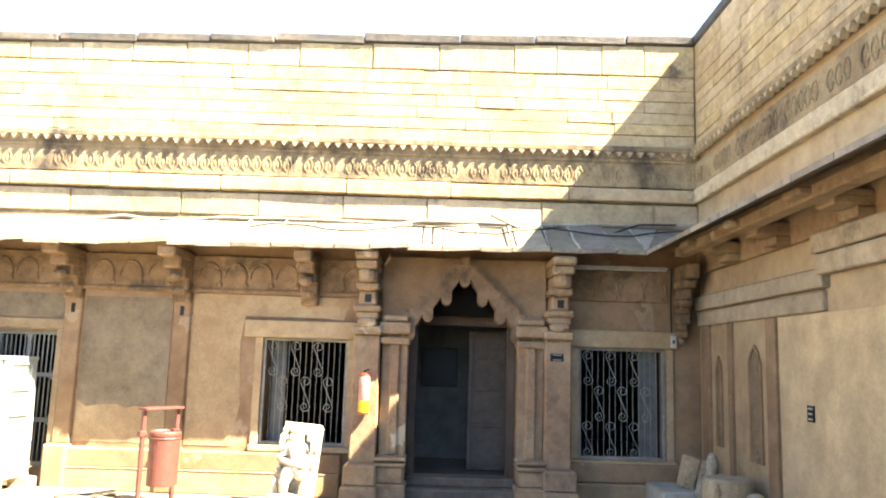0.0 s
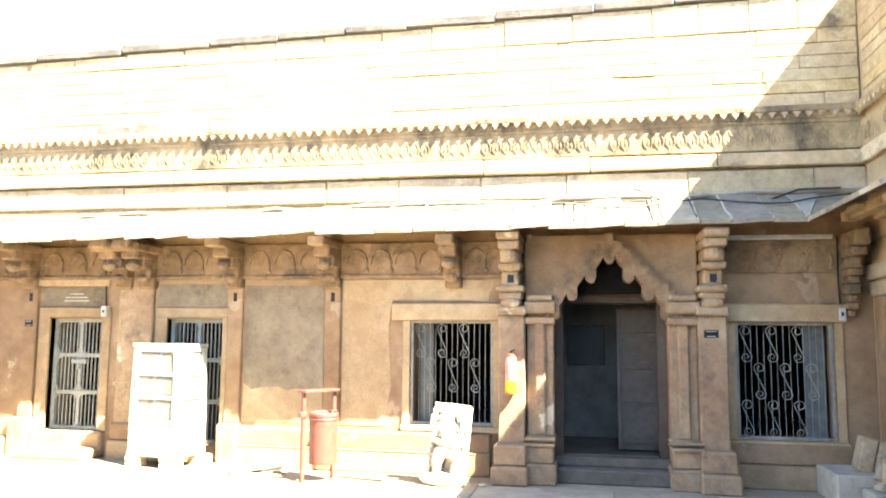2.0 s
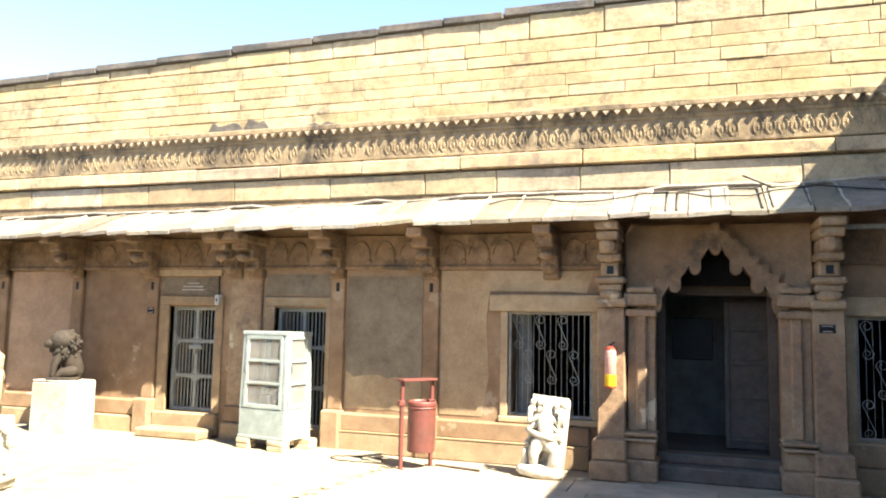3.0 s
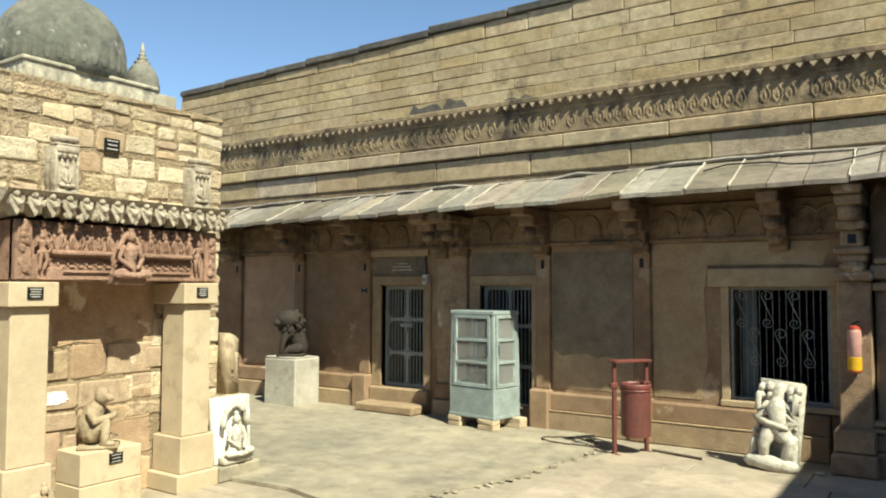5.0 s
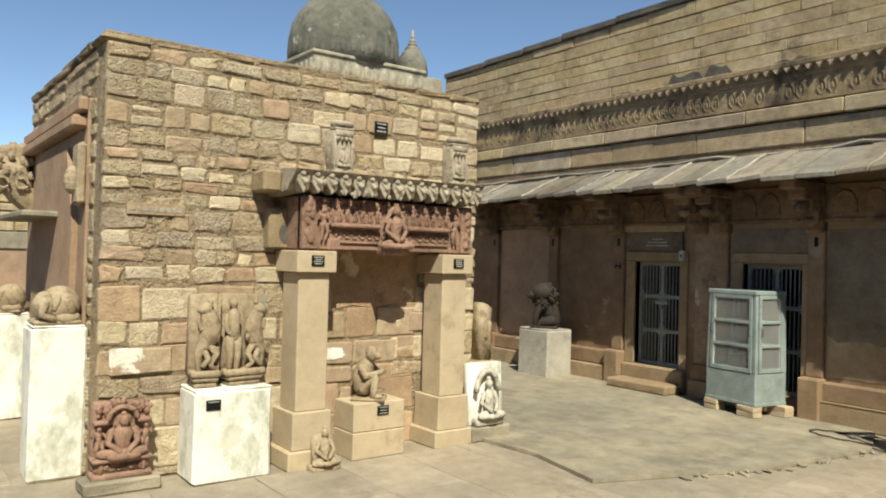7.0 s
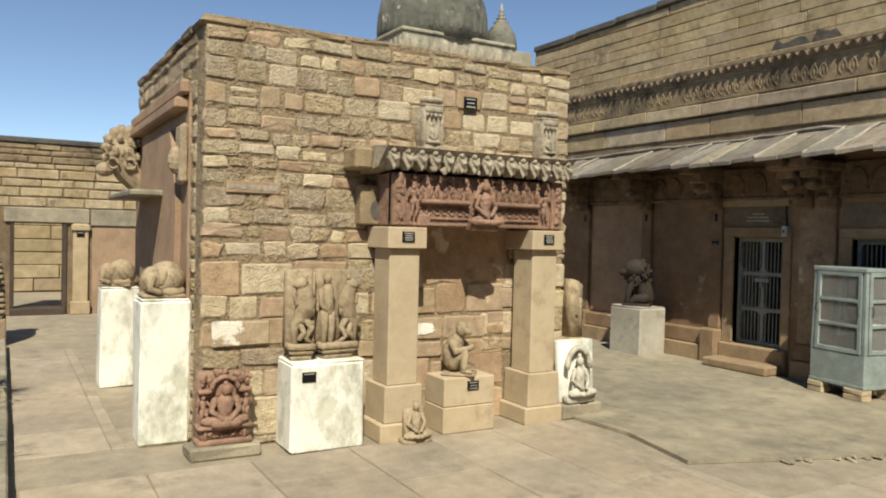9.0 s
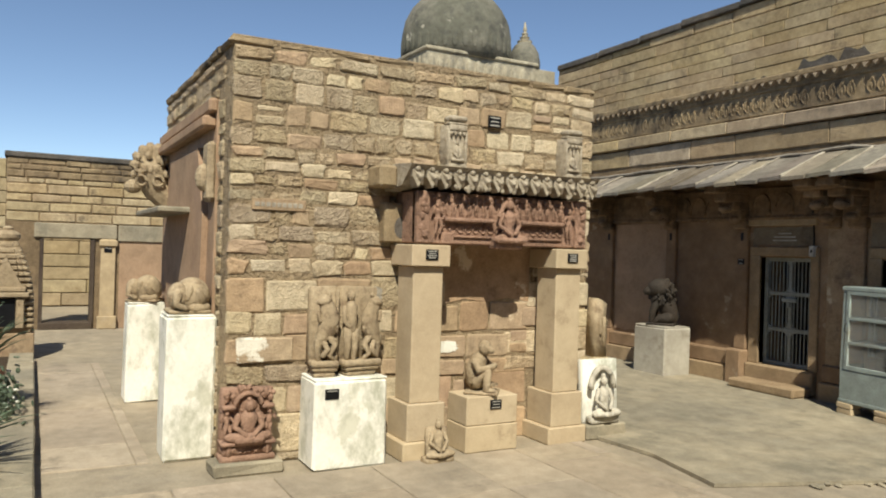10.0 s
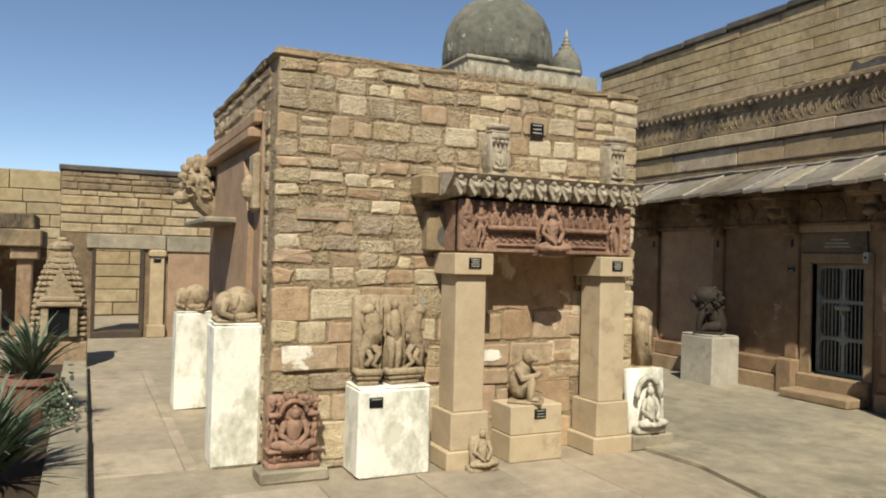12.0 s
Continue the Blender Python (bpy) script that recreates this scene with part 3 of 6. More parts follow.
# wing eave
y = WALL_Y
while y > -8:
    w = random.uniform(0.4, 0.55)
    a, b = y - 0.006, y - w + 0.006
    ae, be = min(a, WALL_Y - OUT), min(b, WALL_Y - OUT)
    pts = []
    for th in (0, -0.045):
        pts += [(WING_X + 0.02, a, 3.23 + th), (WING_X + 0.02, b, 3.23 + th), (WING_X - OUT, be, 2.82 + th), (WING_X - OUT, ae, 2.82 + th)]
    part("roof_slab", Shape().add(pts, [(0, 3, 2, 1), (4, 5, 6, 7), (0, 1, 5, 4), (1, 2, 6, 5), (2, 3, 7, 6), (3, 0, 4, 7)]), M_EAVE, eave)
    y -= w

# ---- doorway with cusped arch ----
portal = thing("portal", "cusped stone doorway arch with carved pilasters", "doorway", (-0.09, 7.4, 0), kind="structure")
CX = -0.09


# a pointed arch line of hanging tongues with notches between them, and its stepped back
TIPS = [(0.62, 1.80), (0.42, 2.02), (0.21, 2.22), (0.0, 2.44)]


def tongue_line(tips, half):
    """Right half of the lobed edge, from the springing to the apex, as (dx, z)."""
    pts = []
    for i, (dx, z) in enumerate(tips):
        last = i == len(tips) - 1
        for k in range(0, 5 if last else 9):
            a = math.pi * k / 8
            pts.append((dx + half * math.cos(a), z + half - half * 1.25 * math.sin(a)))
        if not last:
            nx, nz = tips[i + 1]
            pts += [(dx - half * 0.95, z + half + 0.09), ((dx + nx) / 2, z + half + 0.15), (nx + half * 0.95, nz + half + 0.02)]
    return pts


right = tongue_line(TIPS, 0.062)
steps = []
for i in range(8):
    t = i / 7
    steps += [(0.68 * (1 - t) + 0.045, 2.02 + 0.66 * t), (0.68 * (1 - t) + 0.045, 2.02 + 0.66 * t + 0.09)]
half_line = [(0.8, 1.8)] + right
inner = [(CX + x_, z_) for x_, z_ in half_line] + [(CX - x_, z_) for x_, z_ in reversed(half_line)]
back = [(CX - x_, z_) for x_, z_ in steps] + [(CX + x_, z_) for x_, z_ in reversed(steps)]
part("arch_band", Shape().prism(inner + back, "y", 7.37, 7.6), M_SOOT, portal, "pointed arch of hanging stone tongues with a stepped back")
spandrel = [(CX - 0.95, 1.87), (CX - 0.95, 2.76), (CX + 0.95, 2.76), (CX + 0.95, 1.87), (CX + 0.72, 1.87), (CX + 0.68, 1.95), (CX, 2.55), (CX - 0.68, 1.95), (CX - 0.72, 1.87)]
part("spandrel", Shape().prism(spandrel, "y", 7.46, 7.6), M_PLASTER, portal, "smooth plaster above the arch")
# added plate: paints the dark of the interior above the door
part("tympanum", Shape().box(-0.72, 7.66, 2.1, 0.54, 7.76, 2.6, 0.004), M_ARCHSHADE, portal, "black plate for the shade inside the arch above the door")
for xx in (-0.72, 0.44):
    part("door_post", Shape().box(xx, 7.66, 0.26, xx + 0.1, 7.76, 2.1, 0.006), M_WOOD, portal)
for sgn, xi, xo in ((-1, -0.72, -1.02), (1, 0.54, 0.84)):
    a, b = sorted((xi, xo))
    s = Shape().box(a, 7.42, 0.45, b, 7.62, 1.88, 0.012).box(a + 0.09, 7.37, 0.5, b - 0.09, 7.45, 1.8, 0.02)
    s.box(a - 0.02, 7.33, 1.74, b + 0.02, 7.62, 1.82, 0.012).box(a - 0.03, 7.29, 1.86, b + 0.03, 7.62, 1.99, 0.015).box(a, 7.31, 2.0, b, 7.62, 2.07, 0.02)
    part("inner_pilaster", s, M_STONE, portal)
    c = (a + b) / 2
    part("pilaster_base", Shape().box(a - 0.03, 7.12, 0, b + 0.03, 7.6, 0.22, 0.015).box(a, 7.2, 0.22, b, 7.6, 0.4, 0.015).box(a - 0.02, 7.16, 0.4, b + 0.02, 7.6, 0.44, 0.015).box(a - 0.02, 7.17, 0.46, b + 0.02, 7.6, 0.5, 0.015), M_STONE, portal)
for px in (-1.19, 0.99):
    s = Shape().box(px - 0.15, 7.3, 0.4, px + 0.15, 7.62, 1.84, 0.015)
    part("outer_pilaster", s, M_STONE, portal)
    part("pilaster_base", Shape().box(px - 0.2, 7.0, 0, px + 0.2, 7.6, 0.2, 0.02).box(px - 0.18, 7.08, 0.2, px + 0.18, 7.6, 0.42, 0.02), M_STONE, portal)
    s = Shape()
    for z0, z1, w, out in ((1.84, 1.94, 0.17, 0.36), (1.94, 2.02, 0.11, 0.33), (2.02, 2.1, 0.13, 0.38), (2.1, 2.17, 0.16, 0.42), (2.17, 2.34, 0.1, 0.4), (2.34, 2.42, 0.13, 0.5), (2.42, 2.56, 0.1, 0.55), (2.56, 2.66, 0.12, 0.66), (2.66, 2.75, 0.13, 0.74)):
        s.box(px - w, Y0 - out, z0, px + w, Y0 + 0.02, z1, 0.02)
    s.ball(px, 7.26, 1.98, 0.12, 0.07, 0.06).ball(px, 7.16, 2.38, 0.1, 0.07, 0.06).ball(px, 7.05, 2.5, 0.09, 0.07, 0.09)
    br = part("carved_bracket", s, M_STONE, portal, "weathered carved bracket")
    # black block in place of a hole, shade given by its colour
    part("socket", Shape().box(px - 0.035, Y0 - 0.405, 2.2, px + 0.04, Y0 - 0.38, 2.29, 0.002), M_BLACK, br)
s = Shape()
for z0, z1, w, out in ((1.84, 1.92, 0.04, 0.1), (1.92, 2.0, 0.07, 0.14), (2.0, 2.08, 0.05, 0.16), (2.08, 2.2, 0.08, 0.2), (2.2, 2.28, 0.06, 0.22), (2.28, 2.36, 0.08, 0.28), (2.36, 2.48, 0.06, 0.3), (2.48, 2.58, 0.08, 0.42), (2.58, 2.75, 0.07, 0.55)):
    s.box(2.46 - w, Y0 - out, z0, 2.46 + w, Y0, z1, 0.02)
part("carved_bracket", s, M_SOOT, portal)
part("threshold", Shape().box(-0.75, 7.3, 0, 0.58, 8.05, 0.16, 0.015).box(-0.72, 7.5, 0.16, 0.54, 7.7, 0.26, 0.012), M_STEP, portal, "worn dark stone threshold step")

# ---- dim rooms behind ----
room = thing("inner_room", "dim plastered room seen through the doorway", "room", (-3, 9, 0), kind="structure")
# back wall, ceiling and side rooms carry their shade as near-black colour
part("back_wall", Shape().box(-12, 13.2, 0, 3.2, 13.4, 3.1), M_ROOMSHADE, room)
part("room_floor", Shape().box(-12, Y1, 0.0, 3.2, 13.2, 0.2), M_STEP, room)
part("room_ceiling", Shape().box(-12, Y1, 2.75, 3.2, 13.3, 2.9), M_ROOMSHADE, room)
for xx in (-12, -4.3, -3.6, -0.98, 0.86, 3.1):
    part("cross_wall", Shape().box(xx, Y1, 0.2, xx + 0.12, 13.2, 2.75), M_INNER if -1 < xx < 1 else M_ROOMSHADE, room)
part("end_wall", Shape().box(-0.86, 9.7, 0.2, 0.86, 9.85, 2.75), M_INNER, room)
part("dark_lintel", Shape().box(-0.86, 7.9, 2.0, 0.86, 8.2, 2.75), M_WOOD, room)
single("notice_board", Shape().box(-0.62, 9.64, 1.2, -0.1, 9.7, 1.75), M_BLACK, "dark framed board on the inner wall", "board")
leaf = thing("door_leaf", "dark wooden panelled door standing open inside the doorway", "door", (0.5, 8.0, 0.2))
part("door_panel", Shape().box(0.02, 8.5, 0.22, 0.6, 8.55, 1.95, 0.004), M_LEAFDOOR, leaf)
for zz in (0.3, 0.75, 1.2, 1.6):
    part("rail", Shape().box(0.04, 8.47, zz, 0.58, 8.5, zz + 0.05, 0.004), M_LEAFDOOR, leaf)
for xx in (0.02, 0.55):
    part("stile", Shape().box(xx, 8.46, 0.22, xx + 0.05, 8.5, 1.95, 0.004), M_LEAFDOOR, leaf)


# ---- window grilles ----
def scroll_bar(cx, zt, zb, r, y):
    """An S of iron bar: a spiral above, a slanting stem and a spiral below."""
    top = [(cx + r * (1 - 0.72 * k / 16) * math.cos(math.pi - 2.5 * math.pi * k / 16), y, zt + r * (1 - 0.72 * k / 16) * math.sin(math.pi - 2.5 * math.pi * k / 16)) for k in range(16, -1, -1)]
    low = [(cx + r * (1 - 0.72 * k / 16) * math.cos(-2.5 * math.pi * k / 16), y, zb + r * (1 - 0.72 * k / 16) * math.sin(-2.5 * math.pi * k / 16)) for k in range(17)]
    return top + low


def grille_window(nm, a, b, z0, z1, label):
    win = thing(nm, label, "window", ((a + b) / 2, Y0, z0), kind="structure")
    part("window_frame", Shape().border(a, z0, b, z1, 0.035, Y0 + 0.02, Y0 + 0.09), M_FRAME, win)
    y = Y0 + 0.05
    n = 14
    w = (b - a - 0.07) / n
    for i in range(1, n):
        part("bar", Shape().tube([(a + 0.035 + i * w, y, z0 + 0.03), (a + 0.035 + i * w, y, z1 - 0.03)], 0.0034, 5), M_GRILLE, win)
    r, pitch = 0.062, 4 * w
    for j in range(3):
        zt = z1 - 0.1 - 0.405 * j
        zb = zt - 0.285
        for i in range(-1, 5):
            cx = a + 0.035 + pitch * (i + (0.3 if j % 2 == 0 else 0.8))
            if cx - r > a + 0.03 and cx + r < b - 0.03 and zb - r > z0:
                part("scroll", Shape().tube(scroll_bar(cx, zt, zb, r, y - 0.008), 0.005, 5), M_GRILLE, win)
    part("shutter", Shape().box(a + 0.08, Y0 + 0.22, z0, a + 0.24, Y0 + 0.25, z1, 0.004) if a < 0 else Shape().box(b - 0.26, Y0 + 0.22, z0, b - 0.04, Y0 + 0.25, z1, 0.004), M_SHUTTER, win)
    return win


grille_window("window_1", *OPEN[2], "window with wrought iron scroll grille in a stone frame")
grille_window("window_2", *OPEN[4], "window with wrought iron scroll grille beside the corner")


def grille_door(nm, a, b, z0, z1, label):
    d = thing(nm, label, "door", ((a + b) / 2, Y0, z0), kind="structure")
    y0, y1 = Y0 + 0.1, Y0 + 0.13
    part("door_frame", Shape().border(a, z0, b, z1, 0.05, y0 - 0.02, y1 + 0.02), M_GRILLE, d)
    m = (a + b) / 2
    part("middle_rail", Shape().box(m - 0.025, y0, z0 + 0.05, m + 0.025, y1, z1 - 0.05), M_GRILLE, d)
    for k in (1, 2):
        zz = z0 + (z1 - z0) * k / 3
        part("cross_rail", Shape().box(a + 0.05, y0 - 0.004, zz - 0.025, b - 0.05, y1, zz + 0.025), M_GRILLE, d)
    s = Shape()
    for k in range(3):
        zl, zh = z0 + (z1 - z0) * k / 3 + 0.03, z0 + (z1 - z0) * (k + 1) / 3 - 0.03
        for xa, xb in ((a + 0.05, m - 0.02), (m + 0.02, b - 0.05)):
            for cx, sx in ((xa, 1), (xb, -1)):
                for cz, sz in ((zl, 1), (zh, -1)):
                    s.prism([(cx, cz), (cx + sx * 0.07, cz), (cx + sx * 0.02, cz + sz * 0.02), (cx, cz + sz * 0.07)], "y", y0, y1)
    part("corner_gusset", s, M_GRILLE, d)
    for i in range(1, 12):
        xx = a + 0.05 + (b - a - 0.1) * i / 12
        if abs(xx - m) > 0.03:
            part("bar", Shape().tube([(xx, y0 + 0.015, z0 + 0.04), (xx, y0 + 0.015, z1 - 0.04)], 0.009, 6), M_GRILLE, d)
    part("latch", Shape().box(m - 0.11, y0 - 0.03, z0 + 0.85, m + 0.11, y0, z0 + 0.91, 0.01).box(m - 0.02, y0 - 0.035, z0 + 0.78, m + 0.02, y0, z0 + 0.85, 0.008), M_GRILLE, d)
    return d


grille_door("door_1", -7.29, -6.53, 0.34, 1.78, "pale grey painted iron grille door, shut")
grille_door("door_2", -5.61, -4.85, 0.22, 1.78, "pale grey painted iron grille door behind the cabinet")
single("door_step", Shape().box(-7.42, 7.16, 0.035, -6.42, 7.5, 0.15, 0.02, 0.008).box(-7.45, 7.5, 0.035, -6.42, 7.72, 0.34, 0.02), M_PLINTH, "worn sandstone step below the grille door", "step", kind="structure")

# ---- east wing ----
wing = thing("wall_east", "tan wing wall with niches, stone bands and carved frieze", "wall", (2.9, 2, 0), kind="structure")
WX = WING_X
part("wing_wall", Shape().box(WX, -9, 0, WX + 0.6, Y1, 5.55, 0.004), M_PALEPLASTER, wing)
part("wing_ledge", Shape().box(WX - 0.08, -9, 3.52, WX + 0.1, Y0 - 0.08, 3.69, 0.012), M_LEDGE, wing)
part("wing_frieze", Shape().box(WX - 0.05, -9, 3.7, WX + 0.1, Y0 - 0.05, 4.02, 0.01).box(WX - 0.12, -9, 4.12, WX + 0.1, Y0 - 0.12, 4.2, 0.015), M_FRIEZE, wing)
E_M = Matrix.Translation((WX - 0.11, 7.5, 4.12)) @ pose(0, 0, 0, 0, 0, -90)
part("pendants", moved(pendants(8.0), E_M), M_LEDGE, wing)["kind"] = "stuff"
part("leaf_carving", moved(leaf_band(8.0), Matrix.Translation((WX - 0.055, 7.5, 3.76)) @ pose(0, 0, 0, 0, 0, -90)), M_FRIEZE, wing)["kind"] = "stuff"
part("stone_band", Shape().box(WX - 0.05, 4.6, 2.06, WX + 0.1, 7.55, 2.22, 0.012).box(WX - 0.08, 4.55, 2.24, WX + 0.1, 7.55, 2.4, 0.012), M_LEDGE, wing)
part("stone_band", Shape().box(WX - 0.1, 3.2, 2.34, WX + 0.1, 4.6, 2.5, 0.012).box(WX - 0.13, 3.2, 2.51, WX + 0.1, 4.6, 2.66, 0.012), M_LEDGE, wing)
part("wing_panel", Shape().box(WX - 0.025, -9, 0, WX + 0.05, 5.45, 2.05, 0.006), M_CREAM, wing)
for yy, w in ((7.35, 0.12), (6.62, 0.05), (5.62, 0.1)):
    part("wing_strip", Shape().box(WX - 0.035, yy - w, 0.3, WX + 0.05, yy + w, 2.06, 0.008), M_PLASTER, wing)
for yc, w, z0, z1 in ((6.02, 0.13, 0.7, 1.8), (6.98, 0.07, 0.75, 1.7)):
    line = [(yc - w, z0), (yc + w, z0), (yc + w, z1 - 0.16), (yc + w * 0.6, z1 - 0.06), (yc, z1), (yc - w * 0.6, z1 - 0.06), (yc - w, z1 - 0.16)]
    part("blind_niche", Shape().prism(line, "x", WX - 0.008, WX + 0.05), M_MORTAR, wing)
    part("niche_edge", Shape().tube([(WX - 0.012, p[0], p[1]) for p in line[1:] + line[:1]], 0.018, 6), M_PLASTER, wing)
for yb in (6.3, 5.2, 3.9, 2.4):
    s = Shape()
    for out, z0, z1 in ((0.2, 2.66, 2.74), (0.36, 2.74, 2.82), (0.6, 2.8, 2.86)):
        s.box(WX - out, yb - 0.13, z0, WX, yb + 0.13, z1, 0.015)
    part("beam_bracket", s, M_STONE, wing)
part("eave_beam", Shape().box(WX - 0.5, -8, 2.78, WX - 0.36, 6.9, 2.88, 0.01).box(WX - 0.06, -8, 2.66, WX, 7.5, 3.0, 0.01), M_STONE, wing)
part("coping", Shape().box(WX - 0.03, -9, 5.55, WX + 0.7, Y1, 5.68, 0.02), M_COPING, wing)

# plain walls that close the court
single("wall_south", Shape().box(-22, -9.4, 0, WX + 0.6, -9, 3.0, 0.01), M_PLASTER, "plain plastered court wall", "wall", kind="structure")

# ---- stone tower block ----
TX, TY0, TY1, TZ, TB = -6.28, 0.22, 3.81, 3.42, -9.6
tower = thing("stone_block_house", "square house of coursed yellow sandstone rubble", "building", (-8, 2, 0), kind="structure")
part("core", Shape().box(TB + 0.03, TY0 + 0.012, 0, TX - 0.004, TY1 - 0.03, TZ - 0.02, 0.01), M_TOWER_MORTAR, tower)


def lay_courses(parent, name, mat, place, length, z0, z1, hmin, hmax, wmin, wmax, depth, jit=0.006, gap=0.012, cham=0.012, skip=None, low_big=False, rag=False):
    """Lays stones in courses; place(u0, u1, v0, v1, out) gives the box of a stone."""
    z = z0
    while z < z1 - 0.04:
        h = random.uniform(hmin, hmax) * (1.45 if low_big and z < 1.2 else 1.0)
        if z1 - z - h < hmin * 0.7:
            h = z1 - z
        u = 0.0
        while u < length - 0.01:
            w = random.uniform(wmin, wmax) * (0.75 + 0.5 * h / hmax)
            if length - u - w < wmin * 0.7:
                w = length - u
            if not (skip and skip(u + w / 2, z + h / 2)):
                zz = random.uniform(0, 0.35) * gap + (random.choice((0, 0, 0.03, 0.08)) * h if rag else 0)
                top = (random.choice((0, 0, 0.03, 0.07)) * h if rag else 0)
                out = random.uniform(-0.6, 1.0) * depth
                part(name, Shape().box(*place(u + gap / 2, u + w - gap / 2, z + gap / 2 + zz, z + h - gap / 2 - top, out), cham, jit), mat, parent)
            u += w
        z += h




def rubble_stone(place, u0, u1, v0, v1, out, mat, rough):
    """One hand-cut stone: an uneven eight-cornered outline with a rounded, slightly bulging face."""
    w, h = u1 - u0, v1 - v0
    c = min(w, h) * random.uniform(0.07, 0.22) if rough else random.uniform(0.006, 0.02)
    j = min(0.012, 0.09 * h) * (1.5 if rough else 0.8)
    pts = [(u0 + c, v0), (u1 - c, v0), (u1, v0 + c), (u1, v1 - c), (u1 - c, v1), (u0 + c, v1), (u0, v1 - c), (u0, v0 + c)]
    pts = [(u + random.uniform(-j, j), v + random.uniform(-j, j)) for u, v in pts]
    mu, mv = (u0 + u1) / 2, (v0 + v1) / 2
    e = random.uniform(0.008, 0.016)
    inner = [(mu + (u - mu) * (1 - 2 * e / w), mv + (v - mv) * (1 - 2 * e / h)) for u, v in pts]
    r = 0.006 if rough else 0.002
    verts = [place(u, v, -0.05) for u, v in pts] + [place(u, v, out - 0.008) for u, v in pts]
    verts += [place(u, v, out + random.uniform(-r, r)) for u, v in inner] + [place(mu + random.uniform(-0.2, 0.2) * w, mv + random.uniform(-0.2, 0.2) * h, out + (random.uniform(0, 0.006) if rough else 0.001))]
    faces = [(k * 8 + i, k * 8 + (i + 1) % 8, k * 8 + 8 + (i + 1) % 8, k * 8 + 8 + i) for k in (0, 1) for i in range(8)] + [(16 + i, 16 + (i + 1) % 8, 24) for i in range(8)]
    return part("stone", Shape().add(verts, faces), mat, tower)


def rubble_course(place, u0, u1, z0, z1, wmin, wmax, rough, gap, skip=None, mats=None):
    """One wandering course of hand-cut stones; small stones are doubled up here and there."""
    u = u0
    while u < u1 - 0.02:
        w = random.uniform(wmin, wmax)
        if u1 - u - w < wmin * 0.7:
            w = u1 - u
        wave = 0.012 * math.sin(u * 2.3 + z0 * 9) + random.uniform(-0.008, 0.008)
        g = gap * random.uniform(0.7, 1.5) / 2
        mat = random.choice(mats) if mats else random.choices((M_TOWER, M_TOWER_PALE, M_TOWER_BROWN), (6, 3, 2) if rough else (3, 6, 3))[0]
        if not (skip and skip(u + w / 2, (z0 + z1) / 2)):
            a, b, lo, hi = u + g, u + w - g, z0 + g + wave, z1 - g + wave
            hi -= random.choice((0, 0, 0, 0.06, 0.12)) * (hi - lo)
            if hi - lo > 0.13 and w < 0.26 and random.random() < 0.22:
                m = lo + (hi - lo) * random.uniform(0.4, 0.6)
                rubble_stone(place, a, b, lo, m - g, random.uniform(0, 0.012), mat, rough)
                rubble_stone(place, a, b, m + g, hi, random.uniform(0, 0.012), mat, rough)
            else:
                rubble_stone(place, a, b, lo, hi, random.uniform(0, 0.014), mat, rough)
        u += w


def east_face(u, v, o):
    return (TX + o, TY0 + u, v)


def in_niche(u, v):
    return 1.76 < u < 2.86 and v < 1.85


for z0, z1, wmin, wmax, rough, gap in (
        (0.0, 0.07, 0.3, 0.6, True, 0.012), (0.07, 0.4, 0.3, 0.6, False, 0.011), (0.4, 0.63, 0.3, 0.6, False, 0.011), (0.63, 0.79, 0.25, 0.55, True, 0.02),
        (0.79, 1.02, 0.35, 0.6, False, 0.013), (1.02, 1.225, 0.2, 0.4, False, 0.015), (1.225, 1.5, 0.25, 0.5, False, 0.015), (1.5, 1.65, 0.12, 0.32, True, 0.021),
        (1.65, 1.78, 0.12, 0.34, True, 0.021), (1.78, 1.91, 0.14, 0.38, True, 0.021), (1.91, 2.08, 0.14, 0.4, True, 0.021), (2.08, 2.2, 0.14, 0.36, True, 0.021),
        (2.2, 2.31, 0.13, 0.32, True, 0.021), (2.31, 2.43, 0.15, 0.34, True, 0.021), (2.43, 2.55, 0.13, 0.3, True, 0.02), (2.55, 2.7, 0.17, 0.32, True, 0.02),
        (2.7, 2.89, 0.18, 0.34, False, 0.024), (2.89, 3.08, 0.2, 0.36, False, 0.024), (3.08, 3.22, 0.15, 0.32, True, 0.02), (3.22, 3.34, 0.2, 0.42, True, 0.02)):
    rubble_course(east_face, 0.0, TY1 - TY0, z0, z1, wmin, wmax, rough, gap, in_niche)
# wall between the portico posts: larger rendered blocks under smooth brown plaster
for z0, z1, wmin, wmax in ((0.0, 0.3, 0.3, 0.5), (0.3, 0.62, 0.26, 0.46), (0.62, 0.78, 0.3, 0.6), (0.78, 1.0, 0.26, 0.5), (1.0, 1.28, 0.3, 0.5)):
    rubble_course(east_face, 1.76, 2.86, z0, z1, wmin, wmax, False, 0.016, None, (M_NICHE, M_NICHE, M_TOWER_BROWN))
part("niche_plaster", Shape().prism([(1.98, 1.3), (2.16, 1.27), (2.38, 1.31), (2.6, 1.28), (2.82, 1.32), (3.08, 1.28), (3.08, 1.86), (1.98, 1.86)], "x", TX - 0.03, TX + 0.004), M_NICHE, tower, "smooth brown plaster between the posts")
lay_courses(tower, "stone", M_TOWER, lambda a, b, c, d, o: (TX - 0.26 - b, TY0 - o, c, TX - 0.26 - a, TY0 + 0.2, d), 3.0, 2.95, TZ - 0.1, 0.11, 0.18, 0.2, 0.4, 0.012, 0.01, 0.02, 0.018)
